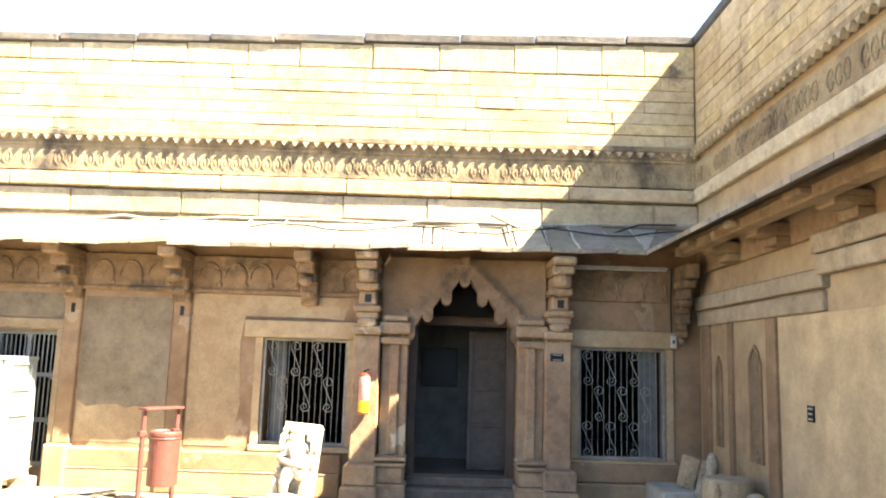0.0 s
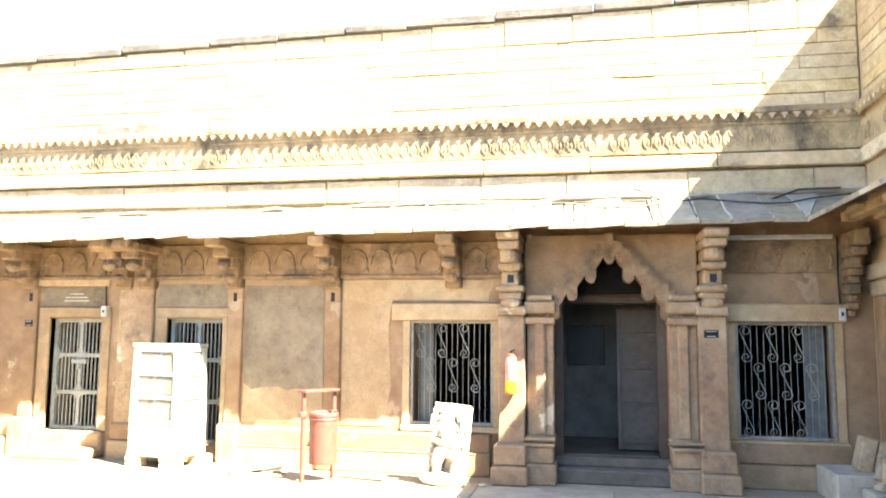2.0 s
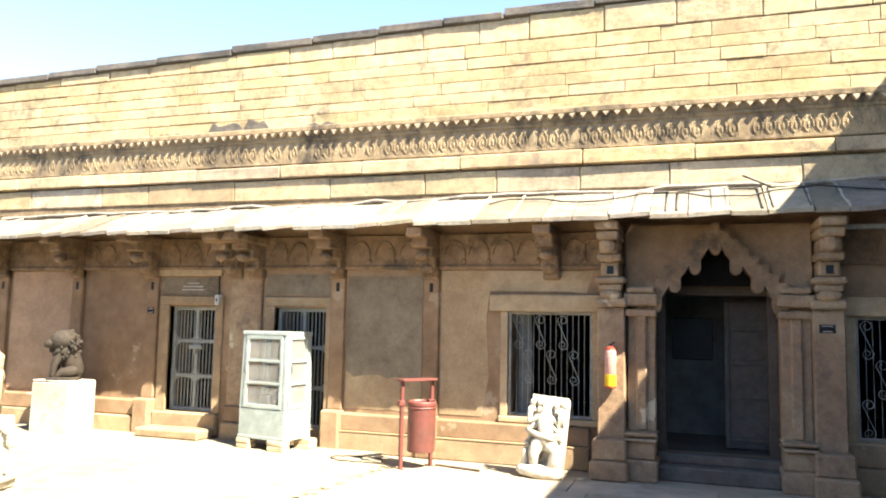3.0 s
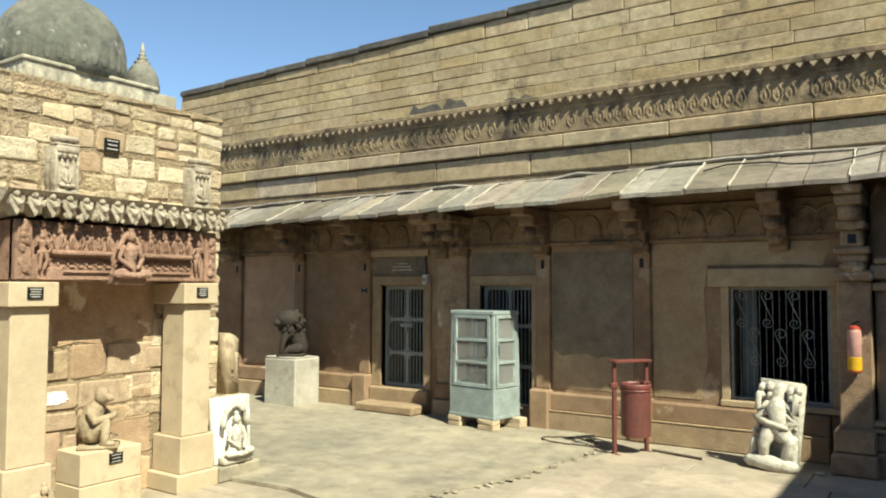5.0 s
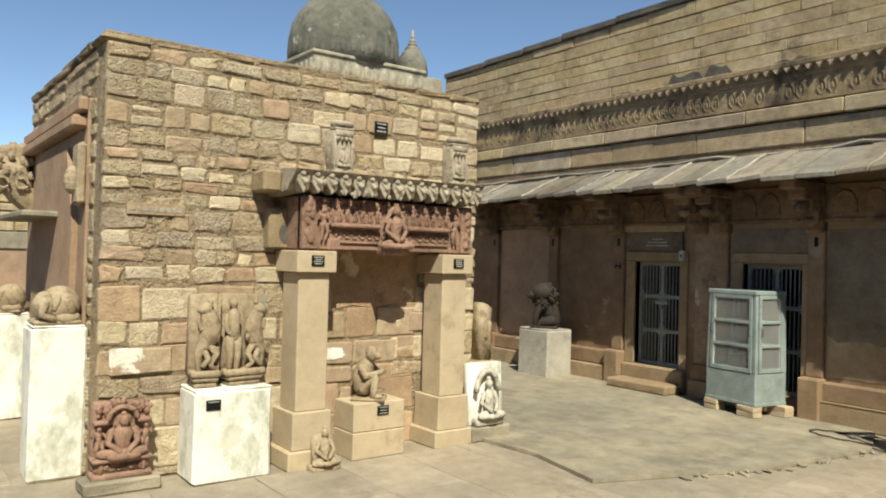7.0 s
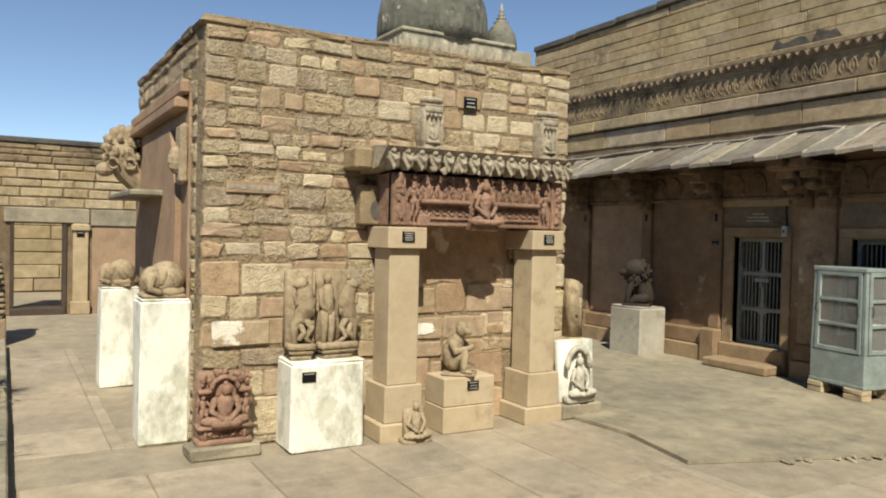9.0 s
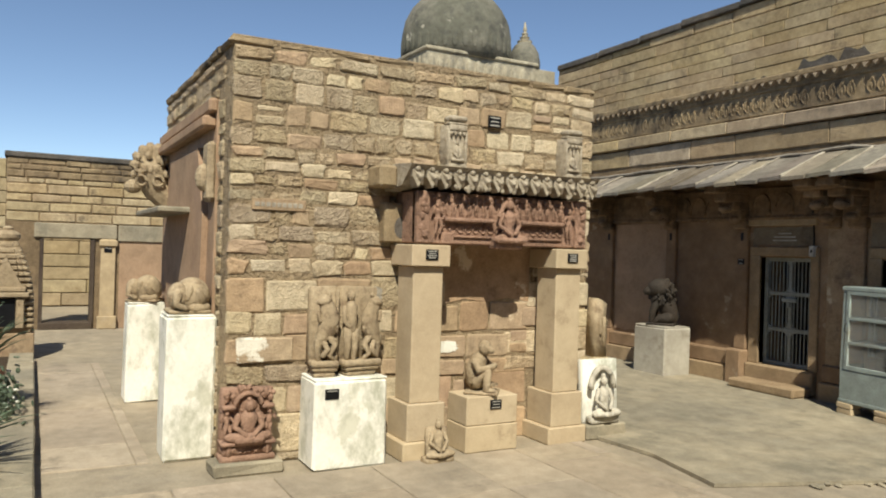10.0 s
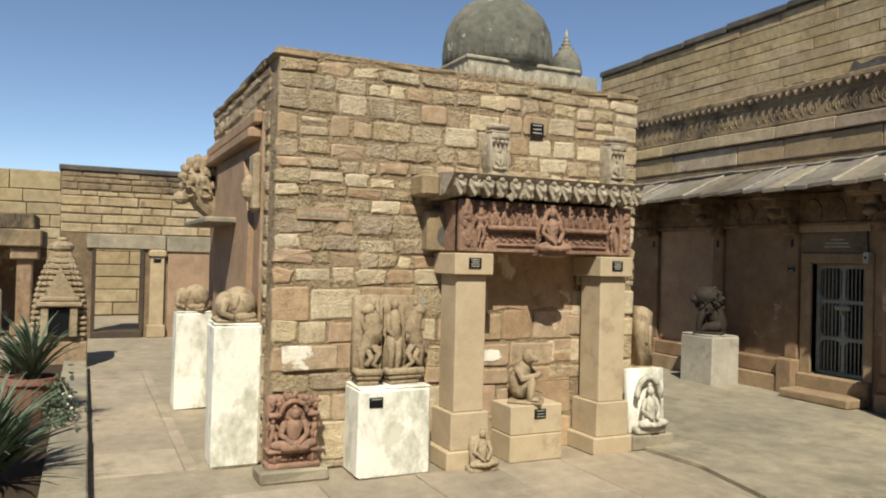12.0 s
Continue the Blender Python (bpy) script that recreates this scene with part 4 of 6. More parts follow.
lay_courses(tower, "stone", M_TOWER, lambda a, b, c, d, o: (TX - 0.25 - b, TY0 - o * 0.5 - 0.004, c, TX - 0.25 - a, TY0 + 0.2, d), 0.18, 0.02, 2.95, 0.12, 0.22, 0.18, 0.2, 0.012, 0.01, 0.02, 0.018)
lay_courses(tower, "stone", M_TOWER, lambda a, b, c, d, o: (TX - 0.2 - b, TY1 - 0.1, c, TX - 0.2 - a, TY1 + o, d), 3.0, 0.02, TZ - 0.1, 0.15, 0.25, 0.3, 0.6, 0.012, 0.01, 0.02, 0.018)
cop = Shape()
for k in range(9):
    y = TY0 - 0.02 + k * 0.405
    cop.box(TX - 0.4, y, TZ - 0.09, TX + random.uniform(-0.004, 0.01), y + random.uniform(0.36, 0.4), TZ - 0.045 + random.uniform(0, 0.03), 0.018, 0.014)
for k in range(7):
    xx = TX - 0.42 - k * 0.41
    cop.box(xx - 0.39, TY0 - 0.02, TZ - 0.1, xx, TY0 + 0.3, TZ - 0.04 + random.uniform(0, 0.03), 0.015, 0.008)
part("coping", cop, M_FRIEZE, tower, "thin weathered coping stones blackened by lichen")
# plastered south side with its moulded bay and hood
part("south_plaster", Shape().box(TB, TY0 - 0.01, 0, TX - 0.45, TY0 + 0.1, 2.95, 0.01), M_PINK, tower)
part("south_moulding", Shape().box(TB + 0.05, TY0 - 0.12, 2.72, TX - 0.5, TY0, 2.82, 0.02).box(TB + 0.05, TY0 - 0.08, 2.84, TX - 0.45, TY0, 2.96, 0.02), M_PINK, tower)
part("south_panel", Shape().prism([(-8.9, 0), (-7.15, 0), (-7.0, 2.0), (-7.3, 2.6), (-8.8, 2.6), (-8.9, 2.0)], "y", TY0 - 0.06, TY0), M_PINK, tower)
part("hood", Shape().box(-9.3, TY0 - 0.34, 2.02, -7.6, TY0, 2.08, 0.015), M_SLAB, tower, "thin grey stone hood slab")
BZ = TY0
beast = Shape().limb([(-9.42, BZ + 0.06, 2.16), (-9.42, BZ - 0.1, 2.34), (-9.42, BZ - 0.2, 2.56)], [0.12, 0.16, 0.2]).ball(-9.42, BZ - 0.36, 2.36, 0.1, 0.1, 0.08)
for i in range(7):
    a = radians(-20 + i * 25)
    beast.limb([(-9.42, BZ - 0.16, 2.56), (-9.4 + 0.02 * (i % 2), BZ - 0.16 - 0.2 * math.cos(a), 2.58 + 0.24 * math.sin(a))], [0.1, 0.06])
for k in (-0.3, -0.12):
    beast.tube([(-9.24, BZ + k + 0.055 * math.cos(t_ * 0.7), 2.42 + 0.055 * math.sin(t_ * 0.7)) for t_ in range(10)], 0.016, 6)
for _ in range(18):
    beast.ball(-9.3 + random.uniform(-0.03, 0.06), BZ - random.uniform(0.02, 0.34), random.uniform(2.5, 2.72), 0.035, 0.04, 0.05, u=6, w=4)
part("beast_bracket", beast, M_STATUE, tower, "carved beast bracket")
part("side_bracket", Shape().box(-6.95, TY0 - 0.08, 2.1, -6.72, TY0, 2.6, 0.03).ball(-6.85, TY0 - 0.08, 2.3, 0.08, 0.08, 0.12), M_STATUE, tower)
part("inscription_panel", Shape().box(TX, 0.4, 2.03, TX + 0.022, 0.84, 2.12, 0.003), M_TOWER_BROWN, tower)
for i in range(9):
    part("inscription_bar", Shape().box(TX + 0.018, 0.425 + i * 0.044, 2.055, TX + 0.026, 0.46 + i * 0.044, 2.092, 0.002), M_LIME, tower)
part("limed_stone", Shape().box(TX - 0.05, 0.31, 0.81, TX + 0.024, 0.77, 1.01, 0.012, 0.005), M_LIMED, tower, "stone splashed with lime")
for y0, z0, y1, z1, mat in ((2.0, 0.83, 2.3, 0.93, M_WHITE), (1.42, 1.24, 1.54, 1.42, M_LIME)):
    part("whitewash_splash", Shape().prism(blot(y0, z0, y1, z1, 0.12), "x", TX - 0.05, TX + 0.021), mat, tower)


# ---- carving helpers: plain stone figures, built facing -y at the origin ----
def seated(s, x, z, h, y=0.0):
    """A plain cross-legged figure of height h."""
    for k in (-1, 1):
        s.limb([(x + k * 0.07 * h, y, z + 0.12 * h), (x + k * 0.34 * h, y - 0.1 * h, z + 0.09 * h)], [0.1 * h, 0.075 * h])
        s.limb([(x + k * 0.34 * h, y - 0.1 * h, z + 0.08 * h), (x - k * 0.08 * h, y - 0.2 * h, z + 0.06 * h)], [0.07 * h, 0.05 * h])
        s.limb([(x + k * 0.15 * h, y, z + 0.6 * h), (x + k * 0.24 * h, y - 0.02 * h, z + 0.38 * h), (x + k * 0.06 * h, y - 0.16 * h, z + 0.2 * h)], [0.055 * h, 0.048 * h, 0.04 * h])
    s.limb([(x, y, z + 0.12 * h), (x, y - 0.01 * h, z + 0.34 * h), (x, y, z + 0.55 * h), (x, y, z + 0.63 * h)], [0.14 * h, 0.11 * h, 0.15 * h, 0.09 * h], 0.7)
    s.limb([(x, y, z + 0.6 * h), (x, y, z + 0.72 * h)], [0.055 * h, 0.05 * h])
    return s.ball(x, y - 0.02 * h, z + 0.8 * h, 0.085 * h, 0.09 * h, 0.11 * h).ball(x, y, z + 0.92 * h, 0.055 * h, 0.055 * h, 0.06 * h)


def standing(s, x, z, h, y=0.0, bend=1):
    """A plain swaying figure of height h."""
    k = bend
    s.limb([(x + k * 0.06 * h, y, z + 0.46 * h), (x + k * 0.1 * h, y - 0.03 * h, z + 0.25 * h), (x + k * 0.05 * h, y, z + 0.02 * h)], [0.08 * h, 0.055 * h, 0.035 * h])
    s.limb([(x - k * 0.06 * h, y, z + 0.46 * h), (x - k * 0.06 * h, y, z + 0.24 * h), (x - k * 0.08 * h, y, z + 0.02 * h)], [0.08 * h, 0.052 * h, 0.035 * h])
    s.limb([(x, y, z + 0.46 * h), (x - k * 0.02 * h, y, z + 0.58 * h), (x - k * 0.04 * h, y, z + 0.72 * h), (x - k * 0.04 * h, y, z + 0.78 * h)], [0.11 * h, 0.075 * h, 0.105 * h, 0.06 * h], 0.7)
    s.limb([(x + k * 0.09 * h, y, z + 0.74 * h), (x + k * 0.2 * h, y - 0.02 * h, z + 0.58 * h), (x + k * 0.12 * h, y - 0.06 * h, z + 0.47 * h)], [0.04 * h, 0.034 * h, 0.03 * h])
    s.limb([(x - k * 0.15 * h, y, z + 0.74 * h), (x - k * 0.22 * h, y - 0.03 * h, z + 0.62 * h), (x - k * 0.2 * h, y - 0.04 * h, z + 0.8 * h)], [0.04 * h, 0.034 * h, 0.03 * h])
    return s.ball(x - k * 0.03 * h, y - 0.01 * h, z + 0.87 * h, 0.07 * h, 0.07 * h, 0.085 * h).ball(x - k * 0.03 * h, y, z + 0.96 * h, 0.05 * h, 0.05 * h, 0.045 * h)


def rearing(s, x, z, h, y=0.0, k=1):
    """A plain rearing beast with a coiling rider below, of height h."""
    s.limb([(x - k * 0.12 * h, y, z + 0.02 * h), (x - k * 0.13 * h, y, z + 0.25 * h), (x, y - 0.02 * h, z + 0.42 * h), (x + k * 0.06 * h, y - 0.03 * h, z + 0.62 * h), (x - k * 0.02 * h, y - 0.04 * h, z + 0.82 * h)], [0.04 * h, 0.065 * h, 0.135 * h, 0.15 * h, 0.1 * h], 0.6)
    s.limb([(x - k * 0.02 * h, y - 0.05 * h, z + 0.86 * h), (x - k * 0.13 * h, y - 0.06 * h, z + 0.84 * h)], [0.095 * h, 0.055 * h], 0.7)
    s.ball(x + k * 0.03 * h, y - 0.05 * h, z + 0.95 * h, 0.035 * h, 0.03 * h, 0.045 * h)
    s.limb([(x + k * 0.02 * h, y - 0.03 * h, z + 0.6 * h), (x - k * 0.13 * h, y - 0.05 * h, z + 0.58 * h), (x - k * 0.15 * h, y - 0.05 * h, z + 0.7 * h)], [0.045 * h, 0.035 * h, 0.03 * h])
    s.limb([(x + k * 0.04 * h, y - 0.02 * h, z + 0.36 * h), (x + k * 0.15 * h, y - 0.03 * h, z + 0.24 * h), (x + k * 0.05 * h, y - 0.04 * h, z + 0.1 * h), (x + k * 0.14 * h, y, z + 0.02 * h)], [0.06 * h, 0.05 * h, 0.04 * h, 0.035 * h])
    s.limb([(x + k * 0.16 * h, y - 0.02 * h, z + 0.42 * h), (x + k * 0.17 * h, y - 0.03 * h, z + 0.5 * h), (x + k * 0.1 * h, y - 0.05 * h, z + 0.46 * h)], [0.03 * h, 0.035 * h, 0.03 * h])
    return s.limb([(x - k * 0.03 * h, y - 0.04 * h, z + 0.26 * h), (x + k * 0.02 * h, y - 0.06 * h, z + 0.17 * h), (x - k * 0.06 * h, y - 0.05 * h, z + 0.08 * h)], [0.04 * h, 0.045 * h, 0.035 * h])


def crowd(s, x0, x1, z0, z1, size, y=0.0, n=40):
    """Small uneven knobs of worn carving."""
    for _ in range(n):
        r = size * random.uniform(0.6, 1.3)
        s.ball(random.uniform(x0, x1), y + random.uniform(-0.2, 0.2) * r, random.uniform(z0, z1), r, r * 0.8, r * random.uniform(0.8, 1.7), pose(0, 0, 0, 0, random.uniform(-40, 40)), u=7, w=5)
    return s


def sculpture(name, s, m, mat, label, category="sculpture", group=""):
    return single(name, moved(s, m), mat, label, category, group, smooth=True)


def at_east(x, y, z=0.0, lean=0.0, turn=0.0):
    """Pose that turns a carving's front towards +x."""
    return Matrix.Translation((x, y, z)) @ pose(0, 0, 0, 0, 0, 90 + turn) @ pose(0, 0, 0, lean)


def label_plate(m, w, h, rows, label, group="signs"):
    """A small black sign with pale bars for its writing; front to -y."""
    t = thing("sign", label, "sign", m.translation, group)
    part("plate", moved(Shape().box(-w / 2, -0.012, -h / 2, w / 2, 0, h / 2, 0.002), m), M_BLACK, t)
    for i in range(rows):
        ww = w * (0.36 if i % 2 == 0 else 0.3)
        z = h * (0.32 - 0.64 * i / max(1, rows - 1))
        part("lettering_bar", moved(Shape().box(-ww, -0.015, z - h * 0.045, ww, -0.011, z + h * 0.045, 0.001), m), M_BAR, t)
    return t


# ---- portico before the stone house ----
portico = thing("portico", "two dressed sandstone posts carrying an old carved lintel", "portico", (-6, 2.5, 0))
for c in (1.8, 3.26):
    f = -5.88
    part("post_base", Shape().box(-6.28, c - 0.215, 0, f + 0.035, c + 0.215, 0.16, 0.012), M_SMOOTH, portico)
    part("post_pedestal", Shape().box(-6.26, c - 0.175, 0.16, f + 0.012, c + 0.175, 0.47, 0.008), M_SMOOTH, portico)
    part("post_shaft", Shape().box(-6.2, c - 0.14, 0.47, f - 0.02, c + 0.14, 1.61, 0.008), M_SMOOTH, portico)
    part("post_capital", Shape().box(-6.29, c - 0.18, 1.61, f + 0.03, c + 0.18, 1.79, 0.008), M_SMOOTH, portico)
    label_plate(at_east(f + 0.03, c + 0.0, 1.71), 0.115, 0.085, 4, "small black label with pale lettering on the capital", "capital labels")
# carved red lintel
s = Shape().box(-0.88, -0.36, 0, 0.88, 0.05, 0.44, 0.012)
s.box(-0.88, -0.4, 0.0, -0.76, -0.3, 0.44, 0.012).box(0.76, -0.4, 0.0, 0.88, -0.3, 0.44, 0.012)
for a, b in ((-0.62, -0.14), (0.14, 0.62)):
    s.box(a, -0.42, 0.19, b, -0.3, 0.225, 0.01).box(a - 0.02, -0.39, 0.0, a + 0.1, -0.3, 0.1, 0.01)
    s.box(a, -0.38, 0.06, b, -0.3, 0.075, 0.004)
for i in range(17):
    c = -0.6 + i * 0.075
    if abs(c) > 0.12:
        standing(s, c, 0.25, 0.17, -0.37, 1 if i % 2 else -1)
    s.tube([(c + 0.03 * math.cos(t_ * 0.7), -0.365, 0.13 + 0.03 * math.sin(t_ * 0.7)) for t_ in range(9)], 0.008, 5)
crowd(s, -0.74, 0.74, 0.38, 0.42, 0.018, -0.37, 30)
crowd(s, -0.84, -0.8, 0.04, 0.4, 0.025, -0.4, 12)
crowd(s, 0.8, 0.84, 0.04, 0.4, 0.025, -0.4, 12)
seated(s, 0.0, 0.02, 0.42, -0.43)
s.box(-0.14, -0.46, -0.03, 0.14, -0.3, 0.07, 0.015)
s.tube([(-0.1 + 0.2 * i / 8, -0.42, 0.25 + 0.14 * math.sin(math.pi * i / 8)) for i in range(9)], 0.02, 6)
standing(s, -0.68, 0.08, 0.28, -0.39)
standing(s, 0.68, 0.08, 0.28, -0.39, -1)
part("lintel", moved(s, at_east(-6.26, 2.54, 1.8)), M_RED, portico, "dark red sandstone lintel crowded with worn carving", smooth=False)
# overhanging cornice with its row of carved heads
s = Shape().prism([(-0.6, 0.2), (-0.4, 0.04), (-0.05, 0.0), (0.05, 0.0), (0.05, 0.22), (-0.3, 0.22)], "x", -0.98, 0.95)
for i in range(15):
    c = -0.9 + i * 0.128
    s.prism([(c - 0.055, 0.2), (c + 0.055, 0.2), (c + 0.05, 0.1), (c, 0.015), (c - 0.05, 0.1)], "y", -0.56, -0.42)
    s.limb([(c - 0.03, -0.54, 0.15), (c + 0.02, -0.57, 0.1), (c + 0.035, -0.54, 0.05)], [0.024, 0.03, 0.02], u=6).ball(c - 0.01, -0.57, 0.165, 0.028, 0.028, 0.024, u=6, w=5)
crowd(s, -0.94, 0.92, 0.03, 0.19, 0.022, -0.54, 70)
part("cornice", moved(s, at_east(-6.26, 2.52, 2.24) @ Matrix.Diagonal((1, 0.86, 1, 1))), M_PALE, portico, "weathered cornice with a row of carved heads")
part("cornice_end", Shape().box(-6.28, 1.38, 2.26, -6.0, 1.54, 2.44, 0.02), M_FRIEZE, portico)
single("carved_side_stone", Shape().box(-6.3, 1.5, 1.8, -6.15, 1.82, 2.14, 0.015), M_FRIEZE, "square stone block with a black stain set in the wall", "stone block")
single("soot_mark", Shape().ball(-6.151, 1.67, 1.93, 0.007, 0.085, 0.1, u=14, w=8), M_COPING, "round black soot mark on the set stone", "soot mark")
for c, z in ((2.17, 2.46), (3.46, 2.46)):
    s = Shape().box(-0.13, -0.08, 0.06, 0.13, 0.12, 0.46, 0.012, 0.006).box(-0.12, -0.11, 0.4, 0.12, 0, 0.46, 0.012).box(-0.13, -0.1, 0.46, 0.13, 0, 0.48, 0.006).box(-0.12, -0.11, 0.49, 0.12, 0.02, 0.54, 0.015).box(-0.13, -0.1, 0.06, 0.13, 0.1, 0.12, 0.008)
    for i in range(4):
        s.prism([(-0.115 + 0.058 * i, 0.4), (-0.06 + 0.058 * i, 0.4), (-0.0875 + 0.058 * i, 0.35)], "y", -0.1, -0.05)
    s.box(-0.13, -0.1, 0.1, -0.1, 0, 0.42, 0.008).box(0.1, -0.1, 0.1, 0.13, 0, 0.42, 0.008)
    seated(s, 0, 0.13, 0.22, -0.075)
    sculpture("relief_stele", s, at_east(-6.22, c, z - 0.06) @ Matrix.Diagonal((0.76, 1, 1, 1)), M_PALE, "small pale carved stone stele standing on the cornice", group="steles above the lintel")
label_plate(at_east(-6.25, 2.62, 2.95), 0.14, 0.11, 3, "small black sign on the rubble wall", "wall signs")

# ---- sculptures along the house ----
def pedestal(nm, x0, y0, x1, y1, h, mat, label, group="whitewashed pedestals"):
    t = thing(nm, label, "pedestal", ((x0 + x1) / 2, (y0 + y1) / 2, 0), group)
    part("body", Shape().box(x0, y0, 0, x1, y1, h, 0.02, 0.009), mat, t)
    part("top_cap", Shape().box(x0 + 0.008, y0 + 0.008, h - 0.004, x1 - 0.008, y1 - 0.008, h + 0.012, 0.01, 0.003), mat, t)
    return t


pedestal("pedestal", -6.26, 0.83, -5.88, 1.45, 0.7, M_WHITE, "low flaking whitewashed pedestal with mould stains")
label_plate(at_east(-5.876, 0.97, 0.6), 0.115, 0.08, 1, "small blank black label on the white pedestal")
pedestal("pedestal", -6.95, -0.17, -6.56, 0.212, 1.16, M_WHITE, "tall flaking whitewashed pedestal beside the house corner")
pedestal("pedestal", -9.4, -0.2, -9.06, 0.19, 1.07, M_WHITE, "tall stained whitewashed pedestal by the passage")
for c, w, k in ((0.95, 0.112, 1), (1.25, 0.168, -1)):
    s = Shape().box(-w, 0.0, 0.08, w, 0.1, 0.72, 0.015, 0.008)
    s.box(-w * 0.8, -0.08, 0, w * 0.8, 0.1, 0.05, 0.015).box(-w * 0.9, -0.1, 0.05, w * 0.9, 0.1, 0.085, 0.012).box(-w, -0.115, 0.085, w, 0.1, 0.135, 0.012)
    if k > 0:
        rearing(s, 0.005, 0.13, 0.56, -0.07, 0.85)
        crowd(s, -0.08, 0.09, 0.14, 0.3, 0.022, -0.045, 14)
        s.box(0.09, -0.06, 0.13, w, 0.02, 0.7, 0.01)
    else:
        s.limb([(-0.09, -0.06, 0.38), (-0.1, -0.07, 0.47), (-0.1, -0.06, 0.56)], [0.055, 0.045, 0.058], 0.8)
        for q in (-0.03, 0.03):
            s.limb([(-0.1 + q, -0.06, 0.38), (-0.1 + q * 1.1, -0.075, 0.26), (-0.1 + q, -0.06, 0.14)], [0.04, 0.03, 0.024])
        s.limb([(-0.155, -0.05, 0.55), (-0.165, -0.07, 0.45), (-0.13, -0.09, 0.4)], [0.022, 0.02, 0.018]).ball(-0.1, -0.05, 0.645, 0.035, 0.035, 0.042)
        rearing(s, 0.08, 0.13, 0.55, -0.07, -0.8)
        crowd(s, 0.02, 0.15, 0.14, 0.34, 0.022, -0.04, 16)
    sculpture("stone_relief", s, at_east(-6.06, c, 0.712, 0, -6 * k), M_STATUE, "buff sandstone relief panel with worn standing figures", group="reliefs on the low pedestal")
# seated carving on its plinth by the wall
single("carving_plinth", Shape().box(-6.27, 0.1, 0, -5.98, 0.64, 0.1, 0.015, 0.008), M_SLAB, "low rough grey stone plinth", "plinth")
s = Shape().box(-0.2, -0.005, 0, 0.2, 0.08, 0.55, 0.015, 0.006).box(-0.2, -0.06, 0.4, -0.1, 0.02, 0.43, 0.008).box(0.1, -0.06, 0.4, 0.2, 0.02, 0.43, 0.008).box(-0.21, -0.09, 0, 0.21, 0.08, 0.05, 0.012).box(-0.19, -0.07, 0.05, 0.19, 0.06, 0.13, 0.012).box(-0.21, -0.1, 0.13, 0.21, 0.06, 0.16, 0.01)
s.tube([(0.1 * math.cos(math.pi * i / 10), -0.03, 0.42 + 0.1 * math.sin(math.pi * i / 10)) for i in range(11)], 0.022, 6)
s.ball(0, -0.005, 0.42, 0.075, 0.022, 0.075, u=16, w=8)
standing(s, -0.155, 0.16, 0.24, -0.035)
standing(s, 0.155, 0.16, 0.24, -0.035, -1)
crowd(s, -0.19, -0.1, 0.45, 0.53, 0.02, -0.02, 14)
crowd(s, 0.1, 0.19, 0.45, 0.53, 0.02, -0.02, 14)
crowd(s, -0.08, 0.08, 0.53, 0.56, 0.02, -0.02, 8)
crowd(s, -0.13, 0.13, 0.075, 0.1, 0.014, -0.075, 14)
s.box(-0.16, -0.085, 0.05, -0.135, -0.06, 0.13, 0.004).box(0.135, -0.085, 0.05, 0.16, -0.06, 0.13, 0.004)
# figure with broad crossed knees
s.limb([(-0.15, -0.07, 0.195), (0, -0.1, 0.185), (0.15, -0.07, 0.195)], [0.035, 0.045, 0.035], 0.9).limb([(-0.09, -0.11, 0.175), (0.09, -0.11, 0.175)], [0.028, 0.028])
s.limb([(0, -0.05, 0.2), (0, -0.05, 0.27), (0, -0.05, 0.345), (0, -0.045, 0.375)], [0.065, 0.056, 0.08, 0.045], 0.7)
for k in (-1, 1):
    s.limb([(k * 0.08, -0.05, 0.35), (k * 0.105, -0.06, 0.27), (k * 0.03, -0.11, 0.215)], [0.028, 0.025, 0.022])
s.ball(0, -0.06, 0.425, 0.036, 0.036, 0.046).ball(0, -0.05, 0.475, 0.02, 0.02, 0.018)
sculpture("seated_relief", s, at_east(-6.12, 0.37, 0.1, 4), M_RED, "reddish sandstone relief of a cross-legged figure under an arch")
# kneeling carving on its block
blk = thing("block_pedestal", "dressed sandstone block pedestal with a label", "pedestal", (-6, 2.47, 0))
part("upper_block", Shape().box(-6.24, 2.21, 0.235, -5.9, 2.73, 0.485, 0.008), M_SMOOTH, blk)
part("lower_block", Shape().box(-6.24, 2.205, 0, -5.895, 2.735, 0.232, 0.008), M_SMOOTH, blk)
label_plate(at_east(-5.9, 2.5, 0.41), 0.115, 0.08, 3, "small black label on the block pedestal")
s = Shape().box(-0.15, -0.12, 0, 0.15, 0.12, 0.03, 0.01)
s.limb([(-0.06, 0.02, 0.1), (-0.07, 0.03, 0.22), (-0.02, 0.01, 0.33)], [0.09, 0.095, 0.065])
s.ball(0.02, -0.01, 0.405, 0.06, 0.062, 0.07).limb([(0.04, -0.02, 0.4), (0.085, -0.04, 0.385)], [0.045, 0.028])
s.limb([(-0.04, -0.05, 0.1), (0.06, -0.09, 0.2), (0.05, -0.09, 0.04)], [0.065, 0.052, 0.035])
s.limb([(-0.05, 0.06, 0.09), (0.1, 0.04, 0.07), (-0.04, 0.07, 0.045)], [0.06, 0.045, 0.03])
s.limb([(-0.06, -0.07, 0.29), (-0.02, -0.12, 0.22), (0.1, -0.07, 0.25)], [0.04, 0.033, 0.028])
s.limb([(0.0, 0.08, 0.29), (0.08, 0.08, 0.22), (0.11, -0.03, 0.26)], [0.038, 0.032, 0.028])
s.limb([(0.04, -0.09, 0.045), (0.12, -0.1, 0.04)], [0.03, 0.022])
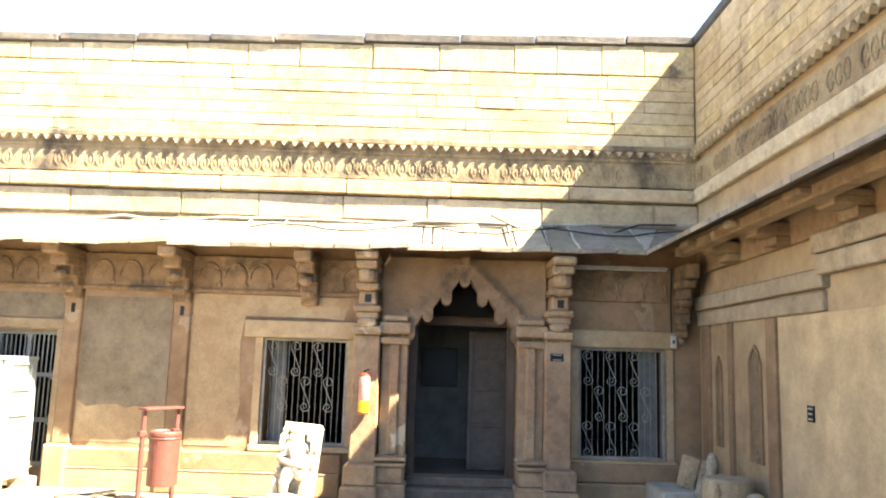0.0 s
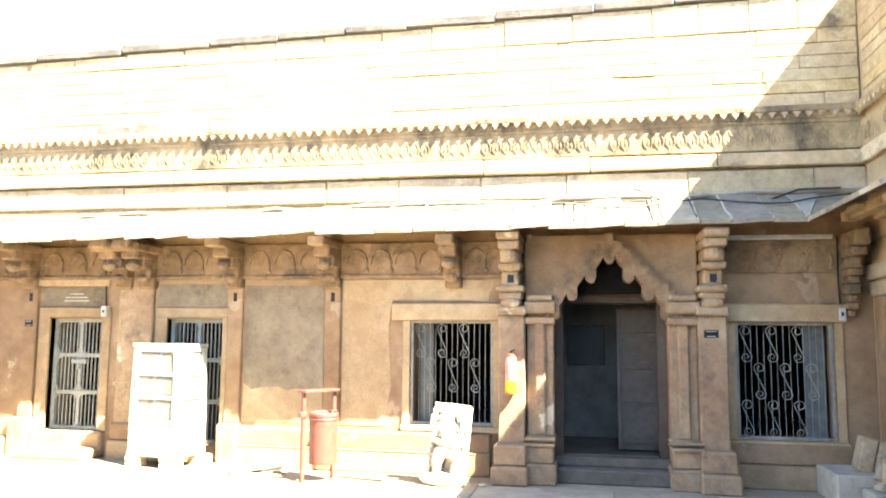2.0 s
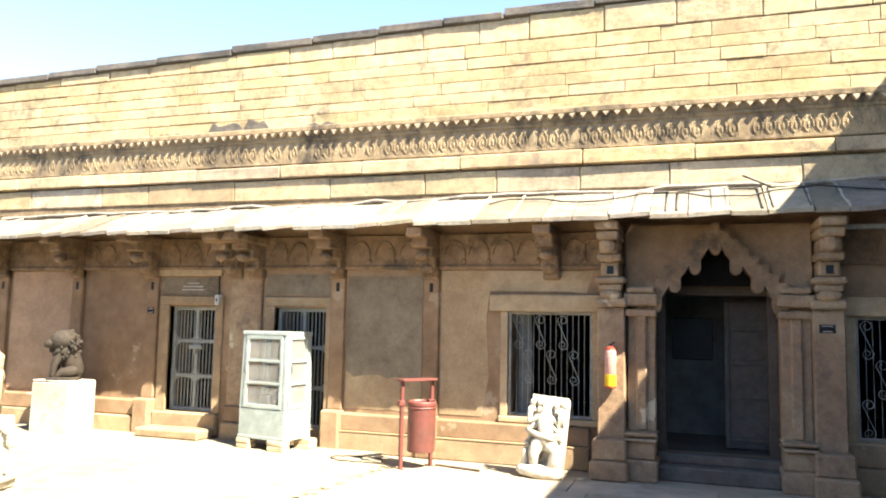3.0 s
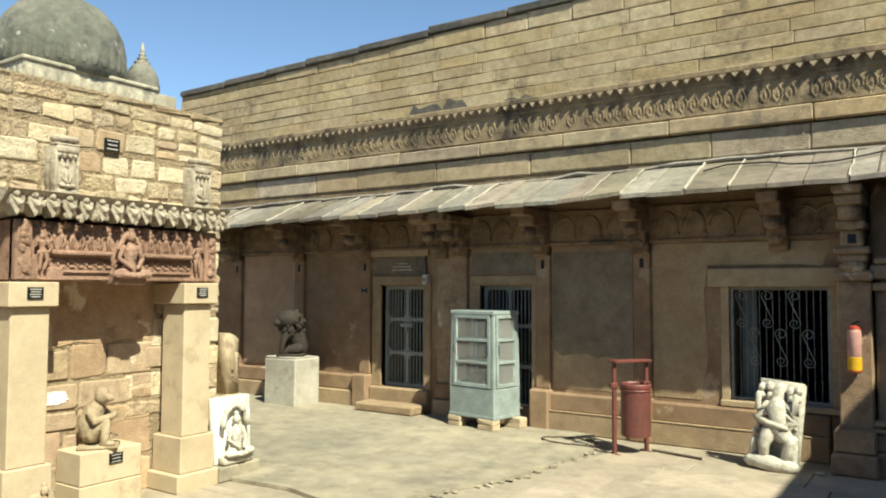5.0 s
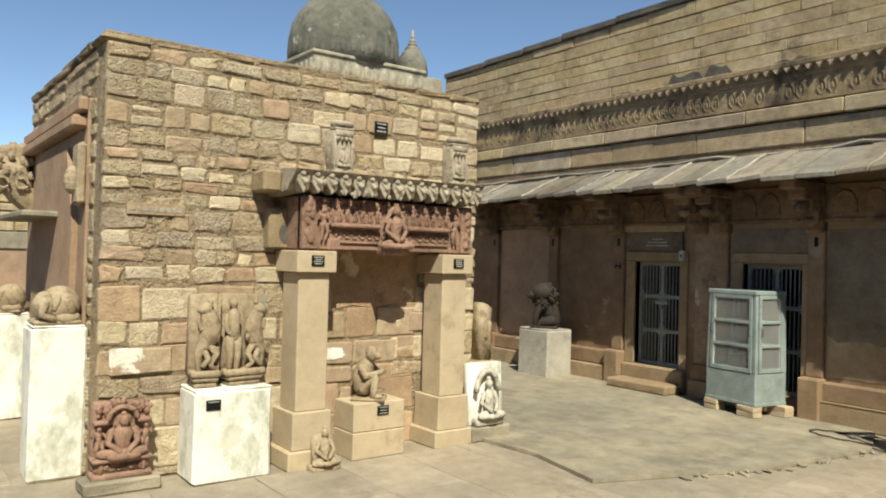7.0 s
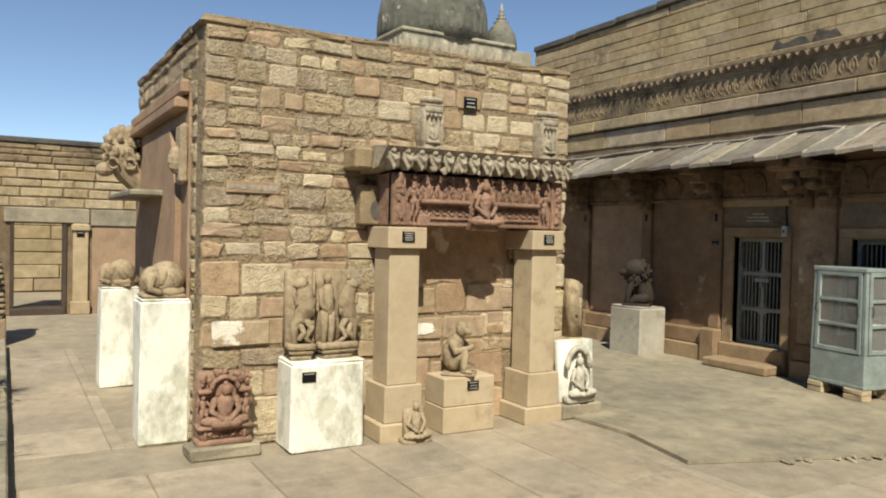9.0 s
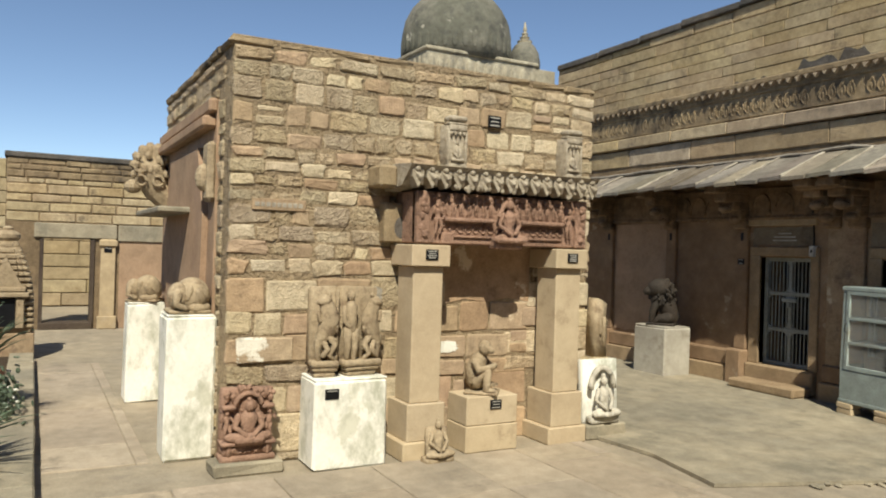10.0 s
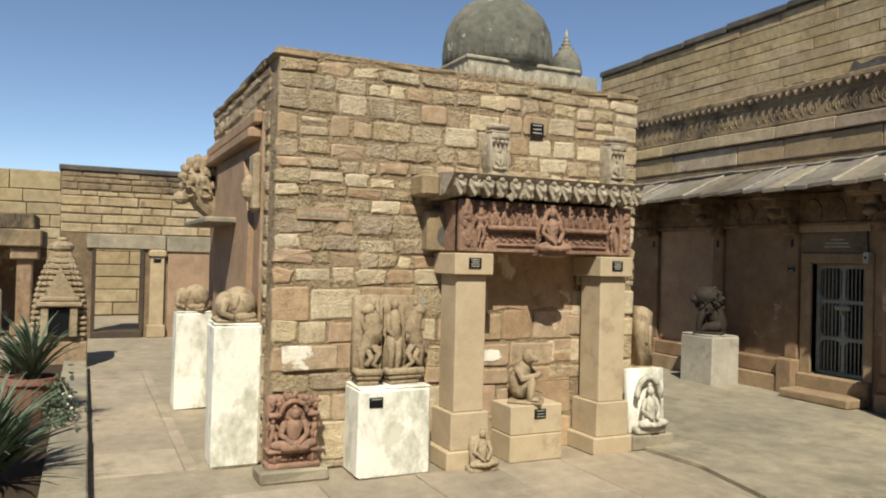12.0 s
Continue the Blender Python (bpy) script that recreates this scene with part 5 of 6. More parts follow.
sculpture("kneeling_statue", s, at_east(-6.04, 2.44, 0.485, 0, -38), M_STATUE, "buff stone kneeling animal statue on the block pedestal", "statue")
# small carving leaning on the post base
s = Shape().box(-0.13, -0.05, 0, 0.13, 0.07, 0.06, 0.012).box(-0.1, 0.0, 0.05, 0.1, 0.06, 0.3, 0.02)
seated(s, 0, 0.05, 0.33, -0.01)
sculpture("small_seated_relief", s, at_east(-5.75, 1.86, 0, -4), M_STATUE, "small buff seated stone carving leaning on the post base")
# whitewashed slab relief
single("carving_step", Shape().box(-6.2, 3.5, 0, -5.86, 3.98, 0.14, 0.015), M_SLAB, "rough stone step below the white relief", "step")
s = Shape().box(-0.215, -0.02, 0, 0.215, 0.06, 0.6, 0.012)
part_w = sculpture("white_slab", s, at_east(-5.98, 3.74, 0.14, -3), M_WHITE, "whitewashed stone slab behind the carving", "slab")
s = Shape().box(-0.17, -0.1, 0, 0.17, 0, 0.07, 0.012)
s.tube([(0.14 * math.cos(math.pi * i / 10), -0.05, 0.32 + 0.2 * math.sin(math.pi * i / 10)) for i in range(11)], 0.03, 6)
seated(s, 0, 0.06, 0.42, -0.07)
sculpture("seated_relief", s, at_east(-5.956, 3.72, 0.145, -3), M_WASHED, "pale seated figure carving fixed on a white slab")
prof = [(-0.075, 0), (0.06, 0), (0.07, 0.09), (0.045, 0.13), (0.075, 0.2), (0.06, 0.29), (0.08, 0.33), (0.05, 0.4), (0.055, 0.52), (0.0, 0.56), (-0.06, 0.58), (-0.075, 0.3)]
s = Shape().prism([(x_, z_) for x_, z_ in prof], "y", -0.05, 0.1).box(0.0, -0.08, 0.1, 0.05, 0.0, 0.4, 0.02, 0.01).box(-0.06, -0.075, 0.22, -0.015, 0.0, 0.5, 0.02, 0.01)
sculpture("carved_fragment", s, at_east(-6.17, 3.86, 0.74), M_STATUE, "broken carved stone set upright at the wall corner", "stone fragment")
single("fragment_support", Shape().box(-6.27, 3.7, 0, -6.06, 3.96, 0.74, 0.02, 0.01), M_TOWER, "rough stone upright below the fragment", "stone block")
# animal carvings on tall pedestals
def crouching(k):
    """A worn crouching animal: domed body, lowered head with folded trunk, ear and forelegs; k mirrors it."""
    s = Shape().box(-0.17, -0.15, 0, 0.17, 0.15, 0.035, 0.015)
    s.ball(k * 0.03, 0.0, 0.13, 0.15, 0.15, 0.165, u=18, w=12)
    s.ball(k * -0.09, -0.07, 0.14, 0.085, 0.085, 0.115, u=14, w=10)
    s.limb([(k * -0.1, -0.14, 0.17), (k * -0.12, -0.15, 0.08), (k * -0.04, -0.16, 0.05)], [0.04, 0.032, 0.024])
    s.ball(k * -0.01, -0.125, 0.165, 0.028, 0.03, 0.07, pose(0, 0, 0, 0, k * 15)).limb([(k * 0.02, -0.13, 0.05), (k * 0.13, -0.1, 0.05)], [0.038, 0.045])
    s.limb([(k * 0.09, -0.1, 0.1), (k * 0.06, -0.14, 0.18)], [0.05, 0.03])
    return s


sculpture("animal_carving", crouching(1), at_east(-6.76, 0.02, 1.172), M_STATUE, "worn rounded stone animal carving on a tall pedestal", "statue")
sculpture("animal_carving", crouching(1.05), at_east(-9.23, -0.01, 1.082, 0, -25), M_STATUE, "worn crouching stone animal carving on a pedestal", "statue")

# ---- things along the north wall ----
ped = pedestal("pedestal", -8.95, 6.88, -8.3, 7.38, 0.72, M_GREYWASH, "grey whitewashed block pedestal on the slab", "")
s = Shape().box(-0.2, -0.16, 0, 0.2, 0.16, 0.04, 0.01)
s.limb([(0.12, 0.05, 0.1), (0.06, 0.03, 0.28), (-0.02, -0.02, 0.45)], [0.13, 0.14, 0.13])
for kk in (-0.09, 0.09):
    s.limb([(-0.06, kk, 0.36), (-0.12, kk, 0.2), (-0.13, kk, 0.05)], [0.065, 0.05, 0.045]).limb([(0.12, kk * 1.2, 0.12), (-0.02, kk * 1.3, 0.1), (-0.08, kk * 1.3, 0.04)], [0.08, 0.06, 0.04])
s.ball(-0.05, -0.02, 0.54, 0.17, 0.17, 0.15).limb([(-0.1, -0.04, 0.53), (-0.21, -0.08, 0.49)], [0.1, 0.065])
for i in range(170):
    a, e, g = random.uniform(0, math.tau), random.uniform(-1.2, 1.3), random.uniform(0.85, 1.12)
    s.ball(0.0 + 0.18 * g * math.cos(a) * math.cos(e), 0.0 + 0.17 * g * math.sin(a) * math.cos(e), 0.46 + 0.2 * g * math.sin(e), 0.026, 0.026, 0.034, u=6, w=4)
crowd(s, -0.02, 0.14, 0.3, 0.5, 0.035, 0.08, 20)
sculpture("lion_statue", s, Matrix.Translation((-8.62, 7.12, 0.732)) @ pose(0, 0, 0, 0, 0, 35), M_DARKSTONE, "dark stone guardian lion statue on a grey pedestal", "statue")

cab = thing("display_cabinet", "pale blue-grey metal display cabinet with dusty glass", "cabinet", (-5.35, 7.2, 0))
CW, CD = 0.72, 0.52
CAB = Matrix.Translation((-5.01, 6.9, 0)) @ pose(0, 0, 0, 0, 0, -9)


def turned(shape):
    """Sets a cabinet part from its own corner (x to the west, y into the wall) with the slight taper upward."""
    out = []
    for x_, y_, z_ in shape.v:
        k = 1 - 0.05 * max(0.0, z_ - 0.5)
        out.append(tuple(CAB @ Vector((-CW / 2 + (x_ + CW / 2) * k, CD / 2 + (y_ - CD / 2) * k, 0.16 + (z_ - 0.16) * 0.945))))
    shape.v = out
    return shape


part("lower_body", turned(Shape().box(-CW, 0, 0.16, 0, CD, 0.55, 0.008)), M_CABINET, cab)
part("skirting_rail", turned(Shape().box(-CW - 0.006, -0.006, 0.16, 0.006, CD, 0.2, 0.004)), M_CABINET, cab)
part("cabinet_top", turned(Shape().box(-CW - 0.012, -0.012, 1.5, 0.012, CD + 0.012, 1.55, 0.008)), M_CABINET, cab)
for px in (-CW, -0.045):
    for py in (0, CD - 0.045):
        part("corner_post", turned(Shape().box(px, py, 0.55, px + 0.045, py + 0.045, 1.5, 0.004)), M_CABINET, cab)
LEVELS = ((0.56, 0.045), (0.86, 0.034), (1.15, 0.034), (1.45, 0.05))
fd, sd, wd = Shape(), Shape(), Shape()
for z, h in LEVELS:
    fd.box(-CW + 0.1, -0.008, z, -0.1, 0.024, z + h, 0.003)
    sd.box(-0.026, 0.1, z, 0.008, CD - 0.1, z + h, 0.003)
    wd.box(-CW - 0.008, 0.1, z, -CW + 0.026, CD - 0.1, z + h, 0.003)
for px in (-CW + 0.055, -0.1):
    fd.box(px, -0.008, 0.56, px + 0.045, 0.024, 1.5, 0.003)
for py in (0.055, CD - 0.1):
    sd.box(-0.026, py, 0.56, 0.008, py + 0.045, 1.5, 0.003)
    wd.box(-CW - 0.008, py, 0.56, -CW + 0.026, py + 0.045, 1.5, 0.003)
front_door = part("cabinet_door", turned(fd), M_CABINET, cab)
side_door = part("side_door", turned(sd), M_CABINET, cab)
west_frame = part("side_door", turned(wd), M_CABINET, cab)
for z0, z1 in ((0.605, 0.86), (0.894, 1.15), (1.184, 1.45)):
    for shp, owner in ((Shape().box(-CW + 0.1, 0.004, z0, -0.1, 0.008, z1, 0.001), front_door), (Shape().box(-0.014, 0.1, z0, -0.01, CD - 0.1, z1, 0.001), side_door), (Shape().box(-CW + 0.01, 0.1, z0, -CW + 0.014, CD - 0.1, z1, 0.001), west_frame)):
        pane = part("glass_pane", turned(shp), M_GLASS, owner)
        pane.visible_shadow = False
for z in (0.88, 1.17):
    part("shelf", turned(Shape().box(-CW + 0.05, 0.04, z - 0.012, -0.05, CD - 0.03, z, 0.002)), M_CABINET, cab)
part("back_panel", turned(Shape().box(-CW + 0.05, CD - 0.03, 0.56, -0.05, CD - 0.01, 1.5, 0.002)), M_PATCH, cab, "dusty brown back panel")
for hx in (-CW + 0.075, -0.078):
    part("door_handle", turned(Shape().tube([(hx, -0.008, 1.0), (hx, -0.035, 1.015), (hx, -0.035, 1.09), (hx, -0.008, 1.105)], 0.006)), M_BLACK, front_door, "small dark handle")
part("door_handle", turned(Shape().tube([(0.008, 0.078, 1.0), (0.035, 0.078, 1.015), (0.035, 0.078, 1.09), (0.008, 0.078, 1.105)], 0.006)), M_BLACK, side_door, "small dark handle")
for nm, sh_, mt, lb, ct in (("stored_jar", Shape().lathe(-0.24, 0.24, [(0.07, 0.58), (0.11, 0.64), (0.1, 0.74), (0.06, 0.78), (0.065, 0.8)], 16), M_DARKSTONE, "dark rounded pot inside the cabinet", "pot"), ("stored_box", Shape().box(-0.52, 0.14, 0.552, -0.36, 0.3, 0.72, 0.01), M_WOOD, "small dark box inside the cabinet", "box")):
    single(nm, turned(sh_), mt, lb, ct)
for px, py, w_ in ((-CW - 0.01, -0.02, 0.2), (-0.24, -0.02, 0.24), (-0.14, CD - 0.16, 0.26), (-CW, CD - 0.16, 0.2)):
    for z in (0.035, 0.098):
        single("brick", moved(Shape().box(px, py, z, px + w_, py + 0.15, z + 0.061, 0.008, 0.004), CAB), M_SMOOTH, "pale stone block propping up the cabinet", "block", "blocks below the cabinet")

# litter bin on its stand
binn = thing("litter_bin", "rusty red metal litter bin hung in a stand", "bin", (-3.28, 6.8, 0))
BX, BY = -3.22, 6.82
drum_body = part("drum", Shape().lathe(BX, BY, [(0.14, 0.195), (0.153, 0.2), (0.155, 0.22), (0.158, 0.7), (0.164, 0.705), (0.164, 0.735), (0.15, 0.75), (0.14, 0.735), (0.138, 0.55)], 30), M_BIN, binn, smooth=False)
STAND = Matrix.Translation((BX - 0.06, BY + 0.0, 0)) @ pose(0, 0, 0, 0, 0, 56)
for k in (-1, 1):
    part("stand_post", moved(Shape().box(k * 0.205 - 0.02, -0.02, 0, k * 0.205 + 0.02, 0.02, 0.97, 0.004), STAND), M_BIN, binn)
    part("foot", moved(Shape().box(k * 0.205 - 0.02, -0.09, 0, k * 0.205 + 0.02, 0.09, 0.02, 0.004), STAND), M_BIN, binn)
    part("pivot", moved(Shape().box(k * 0.205 - 0.05, -0.03, 0.7, k * 0.205 + 0.03, 0.03, 0.76, 0.006), STAND), M_BIN, binn)
part("cover_plate", moved(Shape().box(-0.235, -0.075, 0.97, 0.235, 0.075, 0.995, 0.004), STAND), M_BIN, binn, "flat rusty plate across the posts")
part("rim_ring", Shape().tube([(BX + 0.162 * math.cos(math.tau * i / 20), BY + 0.162 * math.sin(math.tau * i / 20), 0.68) for i in range(21)], 0.008), M_BIN, drum_body)
single("iron_rod", Shape().tube([(-3.1, 6.98, 0.03), (-2.55, 6.86, 0.03)], 0.014, 7), M_WOOD, "dark iron rod lying on the paving", "rod")
single("wire_loop", Shape().tube([(-4.0 + 0.34 * math.cos(t_ * 0.3), 6.85 + 0.16 * math.sin(t_ * 0.3), 0.045 + 0.006 * (t_ % 2)) for t_ in range(0, 19)] + [(-3.6, 6.7, 0.045), (-3.45, 6.6, 0.03)], 0.008, 5), M_WOOD, "loop of old wire lying on the slab", "wire")

# leaning carved figure
s = Shape().box(-0.22, 0.02, 0.05, 0.22, 0.1, 0.92, 0.02, 0.012)
s.limb([(-0.2, -0.07, 0.06), (0.0, -0.1, 0.06), (0.2, -0.07, 0.06)], [0.07, 0.085, 0.07])
# headless torso, hips and striding legs
s.limb([(0.02, -0.06, 0.4), (0.03, -0.07, 0.5), (0.0, -0.06, 0.63), (-0.01, -0.04, 0.7)], [0.115, 0.085, 0.11, 0.07], 0.75)
s.limb([(-0.04, -0.07, 0.38), (-0.08, -0.1, 0.26), (-0.07, -0.07, 0.1)], [0.085, 0.062, 0.04]).limb([(0.09, -0.07, 0.36), (0.17, -0.1, 0.3), (0.12, -0.08, 0.13)], [0.085, 0.066, 0.042])
for kk, zz, up in ((-1, 0.66, 0.1), (1, 0.66, 0.12), (-1, 0.58, -0.12), (1, 0.57, -0.12)):
    s.limb([(kk * 0.09, -0.05, zz), (kk * 0.18, -0.07, zz - 0.06), (kk * (0.17 if up > 0 else 0.07), -0.09, zz + up)], [0.045, 0.036, 0.03])
s.limb([(-0.19, -0.05, 0.5), (-0.05, -0.13, 0.47), (0.12, -0.12, 0.44)], [0.03, 0.032, 0.028])
# smaller side figures and worn knobs
for kx, kz, kh in ((-0.185, 0.1, 0.26), (0.19, 0.1, 0.24)):
    s.limb([(kx, -0.05, kz), (kx, -0.06, kz + kh * 0.7)], [0.045, 0.035]).ball(kx, -0.06, kz + kh, 0.032, 0.032, 0.036)
for kx in (-0.17, -0.1, 0.1, 0.17):
    s.ball(kx, -0.01, 0.83 + 0.02 * math.sin(kx * 40), 0.04, 0.045, 0.055).ball(kx + 0.01, -0.02, 0.75, 0.03, 0.035, 0.04)
s.limb([(-0.02, -0.02, 0.72), (0.0, 0.0, 0.86)], [0.075, 0.045], 0.6)
crowd(s, -0.2, 0.2, 0.14, 0.7, 0.018, 0.01, 40)
sculpture("leaning_statue", s, Matrix.Translation((-1.88, 6.9, 0.01)) @ pose(0, 0, 0, 0, 0, -8) @ pose(0, 0, 0, -7, 4) @ Matrix.Diagonal((1, 1, 0.93, 1)), M_WASHED, "pale weathered stone relief of a many-limbed figure, leaning", "statue")
single("loose_stone", Shape().box(-1.5, 6.86, 0, -1.42, 6.93, 0.04, 0.015, 0.01), M_PALE, "small loose stone on the paving", "stone")

ext = thing("fire_extinguisher", "faded fire extinguisher with a yellow base hung on the pilaster", "extinguisher", (-1.19, 7.24, 1.0))
ext_body = part("cylinder", Shape().lathe(-1.19, 7.24, [(0.05, 1.07), (0.062, 1.09), (0.062, 1.34), (0.055, 1.37), (0.03, 1.39)], 18), M_EXT_PALE, ext, smooth=True)
part("yellow_base", Shape().lathe(-1.19, 7.24, [(0.05, 0.97), (0.064, 0.98), (0.064, 1.1), (0.06, 1.11)], 18), M_EXT_YEL, ext_body, "yellow band")
part("red_collar", Shape().lathe(-1.19, 7.24, [(0.045, 0.955), (0.063, 0.965), (0.063, 0.98), (0.05, 0.985)], 18), M_EXT_RED, ext_body)
part("red_shoulder", Shape().lathe(-1.19, 7.24, [(0.05, 1.36), (0.057, 1.37), (0.05, 1.39), (0.02, 1.41)], 18), M_EXT_RED, ext_body)
part("valve", Shape().box(-1.21, 7.225, 1.4, -1.17, 7.255, 1.43, 0.004).tube([(-1.2, 7.24, 1.43), (-1.14, 7.24, 1.45)], 0.008), M_BLACK, ext_body)
label_plate(Matrix.Translation((0.97, 7.298, 1.645)), 0.15, 0.085, 2, "small black sign on the doorway pilaster", "wall signs")
label_plate(Matrix.Translation((-7.58, 7.548, 1.71)), 0.11, 0.08, 2, "small dark sign on the pilaster", "wall signs")
label_plate(at_east(WX - 0.026, 4.88, 1.24) @ pose(0, 0, 0, 0, 0, 180), 0.11, 0.13, 3, "small black sign on the wing wall", "wall signs")
b = thing("painted_notice", "faded pale painted notice over the grille door", "notice", (-6.95, 7.58, 2.0))
for i, w in enumerate((0.1, 0.16, 0.18)):
    part("lettering_bar", Shape().box(-6.93 - w, 7.588, 2.09 - i * 0.045, -6.93 + w, 7.594, 2.105 - i * 0.045, 0.001), M_BAR, b)
for px in (-6.49, 2.36):
    m = thing("switch_box", "small white electric box on the wall", "switch", (px, 7.55, 1.85), "switch boxes")
    part("box_body", Shape().box(px - 0.03, 7.52, 1.8, px + 0.04, 7.6, 1.94, 0.006), M_TUBE, m)
    part("button", Shape().box(px - 0.008, 7.512, 1.85, px + 0.016, 7.52, 1.89, 0.002), M_BLACK, m)
    part("conduit", Shape().tube([(px, 7.58, 1.94), (px - 0.01, 7.57, 2.3), (px - 0.02, 7.5, 2.72)], 0.01), M_CABLE, m)
tl = thing("tube_light", "fluorescent tube light fixed under the eave", "lamp", (1.7, 7.45, 2.7))
part("tube", Shape().tube([(1.1, 7.42, 2.69), (2.26, 7.42, 2.69)], 0.014, 8), M_TUBE, tl)
part("batten", Shape().box(1.08, 7.43, 2.7, 2.28, 7.48, 2.73, 0.004), M_TUBE, tl)
single("electric_cable", Shape().tube([(-2.6 + i * 0.22, 7.25 + 0.12 * math.sin(i * 0.9), eave_z(7.6 - 7.25 - 0.12 * math.sin(i * 0.9), -2.6 + i * 0.22) + 0.02 + 0.02 * abs(math.sin(i * 1.7))) for i in range(24)], 0.009, 5), M_CABLE, "thin black cable lying over the eave", "cable")
single("electric_cable", Shape().tube([(0.2, 7.5, 3.3), (0.55, 7.44, 3.12), (1.1, 7.4, 3.05), (1.6, 7.42, 3.1), (1.95, 7.44, 3.23), (2.4, 7.5, 3.25)], 0.011, 5), M_CABLE, "black cable sagging above the eave", "cable")

# ---- fragments by the wing ----
single("stone_bench", Shape().box(2.0, 6.75, 0, 2.66, 7.42, 0.3, 0.015), M_GREYWASH, "low grey stone bench in the corner", "bench")
for px, h, w in ((2.32, 0.34, 0.07), (2.47, 0.3, 0.06)):
    single("stone_slab", moved(Shape().box(-w, -0.1, 0, w, 0.1, h, 0.012), Matrix.Translation((px, 7.05, 0.3)) @ pose(0, 0, 0, 0, 14)), M_STATUE, "small stone slab leaning on the corner bench", "slab", "slabs on the bench")
s = Shape().box(-0.14, -0.1, 0, 0.14, 0.1, 0.06, 0.015).ball(0, 0, 0.2, 0.1, 0.09, 0.16).ball(0.02, -0.02, 0.42, 0.06, 0.06, 0.12).ball(-0.08, -0.03, 0.16, 0.06, 0.07, 0.11).ball(0.09, -0.02, 0.14, 0.06, 0.06, 0.09)
crowd(s, -0.12, 0.12, 0.05, 0.36, 0.04, -0.06, 16)
sculpture("broken_statue", s, Matrix.Translation((2.42, 6.52, 0.2)) @ pose(0, 0, 0, 0, 0, -40), M_PALE, "pale broken stone figure by the wing wall", "statue")
single("statue_block", Shape().box(2.2, 6.36, 0, 2.64, 6.7, 0.2, 0.012), M_GREYWASH, "grey stone block below the broken figure", "block")
drum = thing("carved_drum", "carved round stone column drum", "column drum", (2.35, 5.98, 0))
part("shaft", Shape().lathe(2.38, 5.95, [(0.16, 0), (0.16, 0.3), (0.2, 0.32), (0.2, 0.36)], 20), M_STATUE, drum)
part("rim", crowd(Shape().lathe(2.38, 5.95, [(0.2, 0.36), (0.23, 0.38), (0.23, 0.55), (0.2, 0.57), (0.19, 0.57)], 20), 2.2, 2.3, 0.42, 0.52, 0.025, 5.77, 16), M_STATUE, drum)
for i, (px, py, r) in enumerate(((2.46, 5.5, 0.14), (2.5, 5.1, 0.12))):
    sculpture("stone_fragment", crowd(Shape().ball(0, 0, r * 1.3, r, r, r * 1.5).box(-r, -r, 0, r, r, r, 0.03), -r, r, r, 2 * r, 0.04, -r, 8), Matrix.Translation((px, py, 0.12)), M_PALE, "rounded worn stone fragment by the wall", "stone fragment", "fragments by the wing")
single("fragment_shelf", Shape().box(2.28, 4.85, 0, 2.68, 5.72, 0.12, 0.012), M_GREYWASH, "low stone shelf under the fragments", "shelf")

# ---- passage, far wall and buildings to the west ----
FX = -16.6
far = thing("wall_west", "far wall of pale coursed stone with a doorway", "wall", (FX, 0, 0), kind="structure")
fw = Shape()
fw.box(FX - 0.5, -1.58, 0, FX, -0.97, 3.25, 0.01).box(FX - 0.5, -0.08, 0, FX, 4.2, 3.25, 0.01).box(FX - 0.5, -0.97, 1.74, FX, -0.08, 3.25, 0.01)
part("far_core", fw, M_MORTAR, far)
lay_courses(far, "stone", M_ASHLAR, lambda a, b, c, d, o: (FX - 0.1, -1.58 + a, c, FX + 0.02 + o, -1.58 + b, d), 4.6, 2.05, 2.88, 0.13, 0.19, 0.25, 0.6, 0.012, 0.006, 0.02, 0.015)
lay_courses(far, "stone", M_FRIEZE, lambda a, b, c, d, o: (FX - 0.1, -1.58 + a, c, FX + 0.02 + o, -1.58 + b, d), 4.6, 2.88, 3.25, 0.1, 0.16, 0.2, 0.6, 0.012, 0.006, 0.02, 0.015)
part("lintel_slab", Shape().box(FX - 0.1, -1.1, 1.76, FX + 0.06, 0.35, 2.04, 0.015), M_SLAB, far)
part("lintel_slab", Shape().box(FX - 0.1, 0.37, 1.72, FX + 0.06, 3.0, 2.04, 0.015), M_SLAB, far)
part("coping", Shape().box(FX - 0.55, -1.62, 3.25, FX + 0.05, 1.0, 3.36, 0.02).box(FX - 0.55, 0.9, 3.32, FX + 0.05, 4.2, 3.46, 0.02), M_COPING, far)
part("door_jamb", Shape().box(FX - 0.2, -1.0, 0, FX + 0.03, -0.93, 1.76, 0.01).box(FX - 0.2, -0.12, 0, FX + 0.03, -0.04, 1.76, 0.01).box(FX - 0.4, -1.0, 0, FX + 0.06, -0.06, 0.13, 0.01), M_WOOD, far)
part("far_pilaster", Shape().box(FX, 0.06, 0, FX + 0.08, 0.33, 1.76, 0.012).box(FX, 0.02, 0, FX + 0.14, 0.37, 0.25, 0.015).box(FX, 0.03, 1.62, FX + 0.12, 0.36, 1.74, 0.015), M_CREAM, far)
part("pink_plaster", Shape().box(FX, 0.4, 0, FX + 0.02, 3.0, 1.73, 0.004), M_PINK, far)
label_plate(at_east(FX + 0.08, 0.19, 1.55), 0.14, 0.1, 1, "small dark sign on the far pilaster", "wall signs")
yel = thing("ochre_building", "sunlit ochre masonry building beyond the court", "building", (-23, -3, 0), kind="structure")
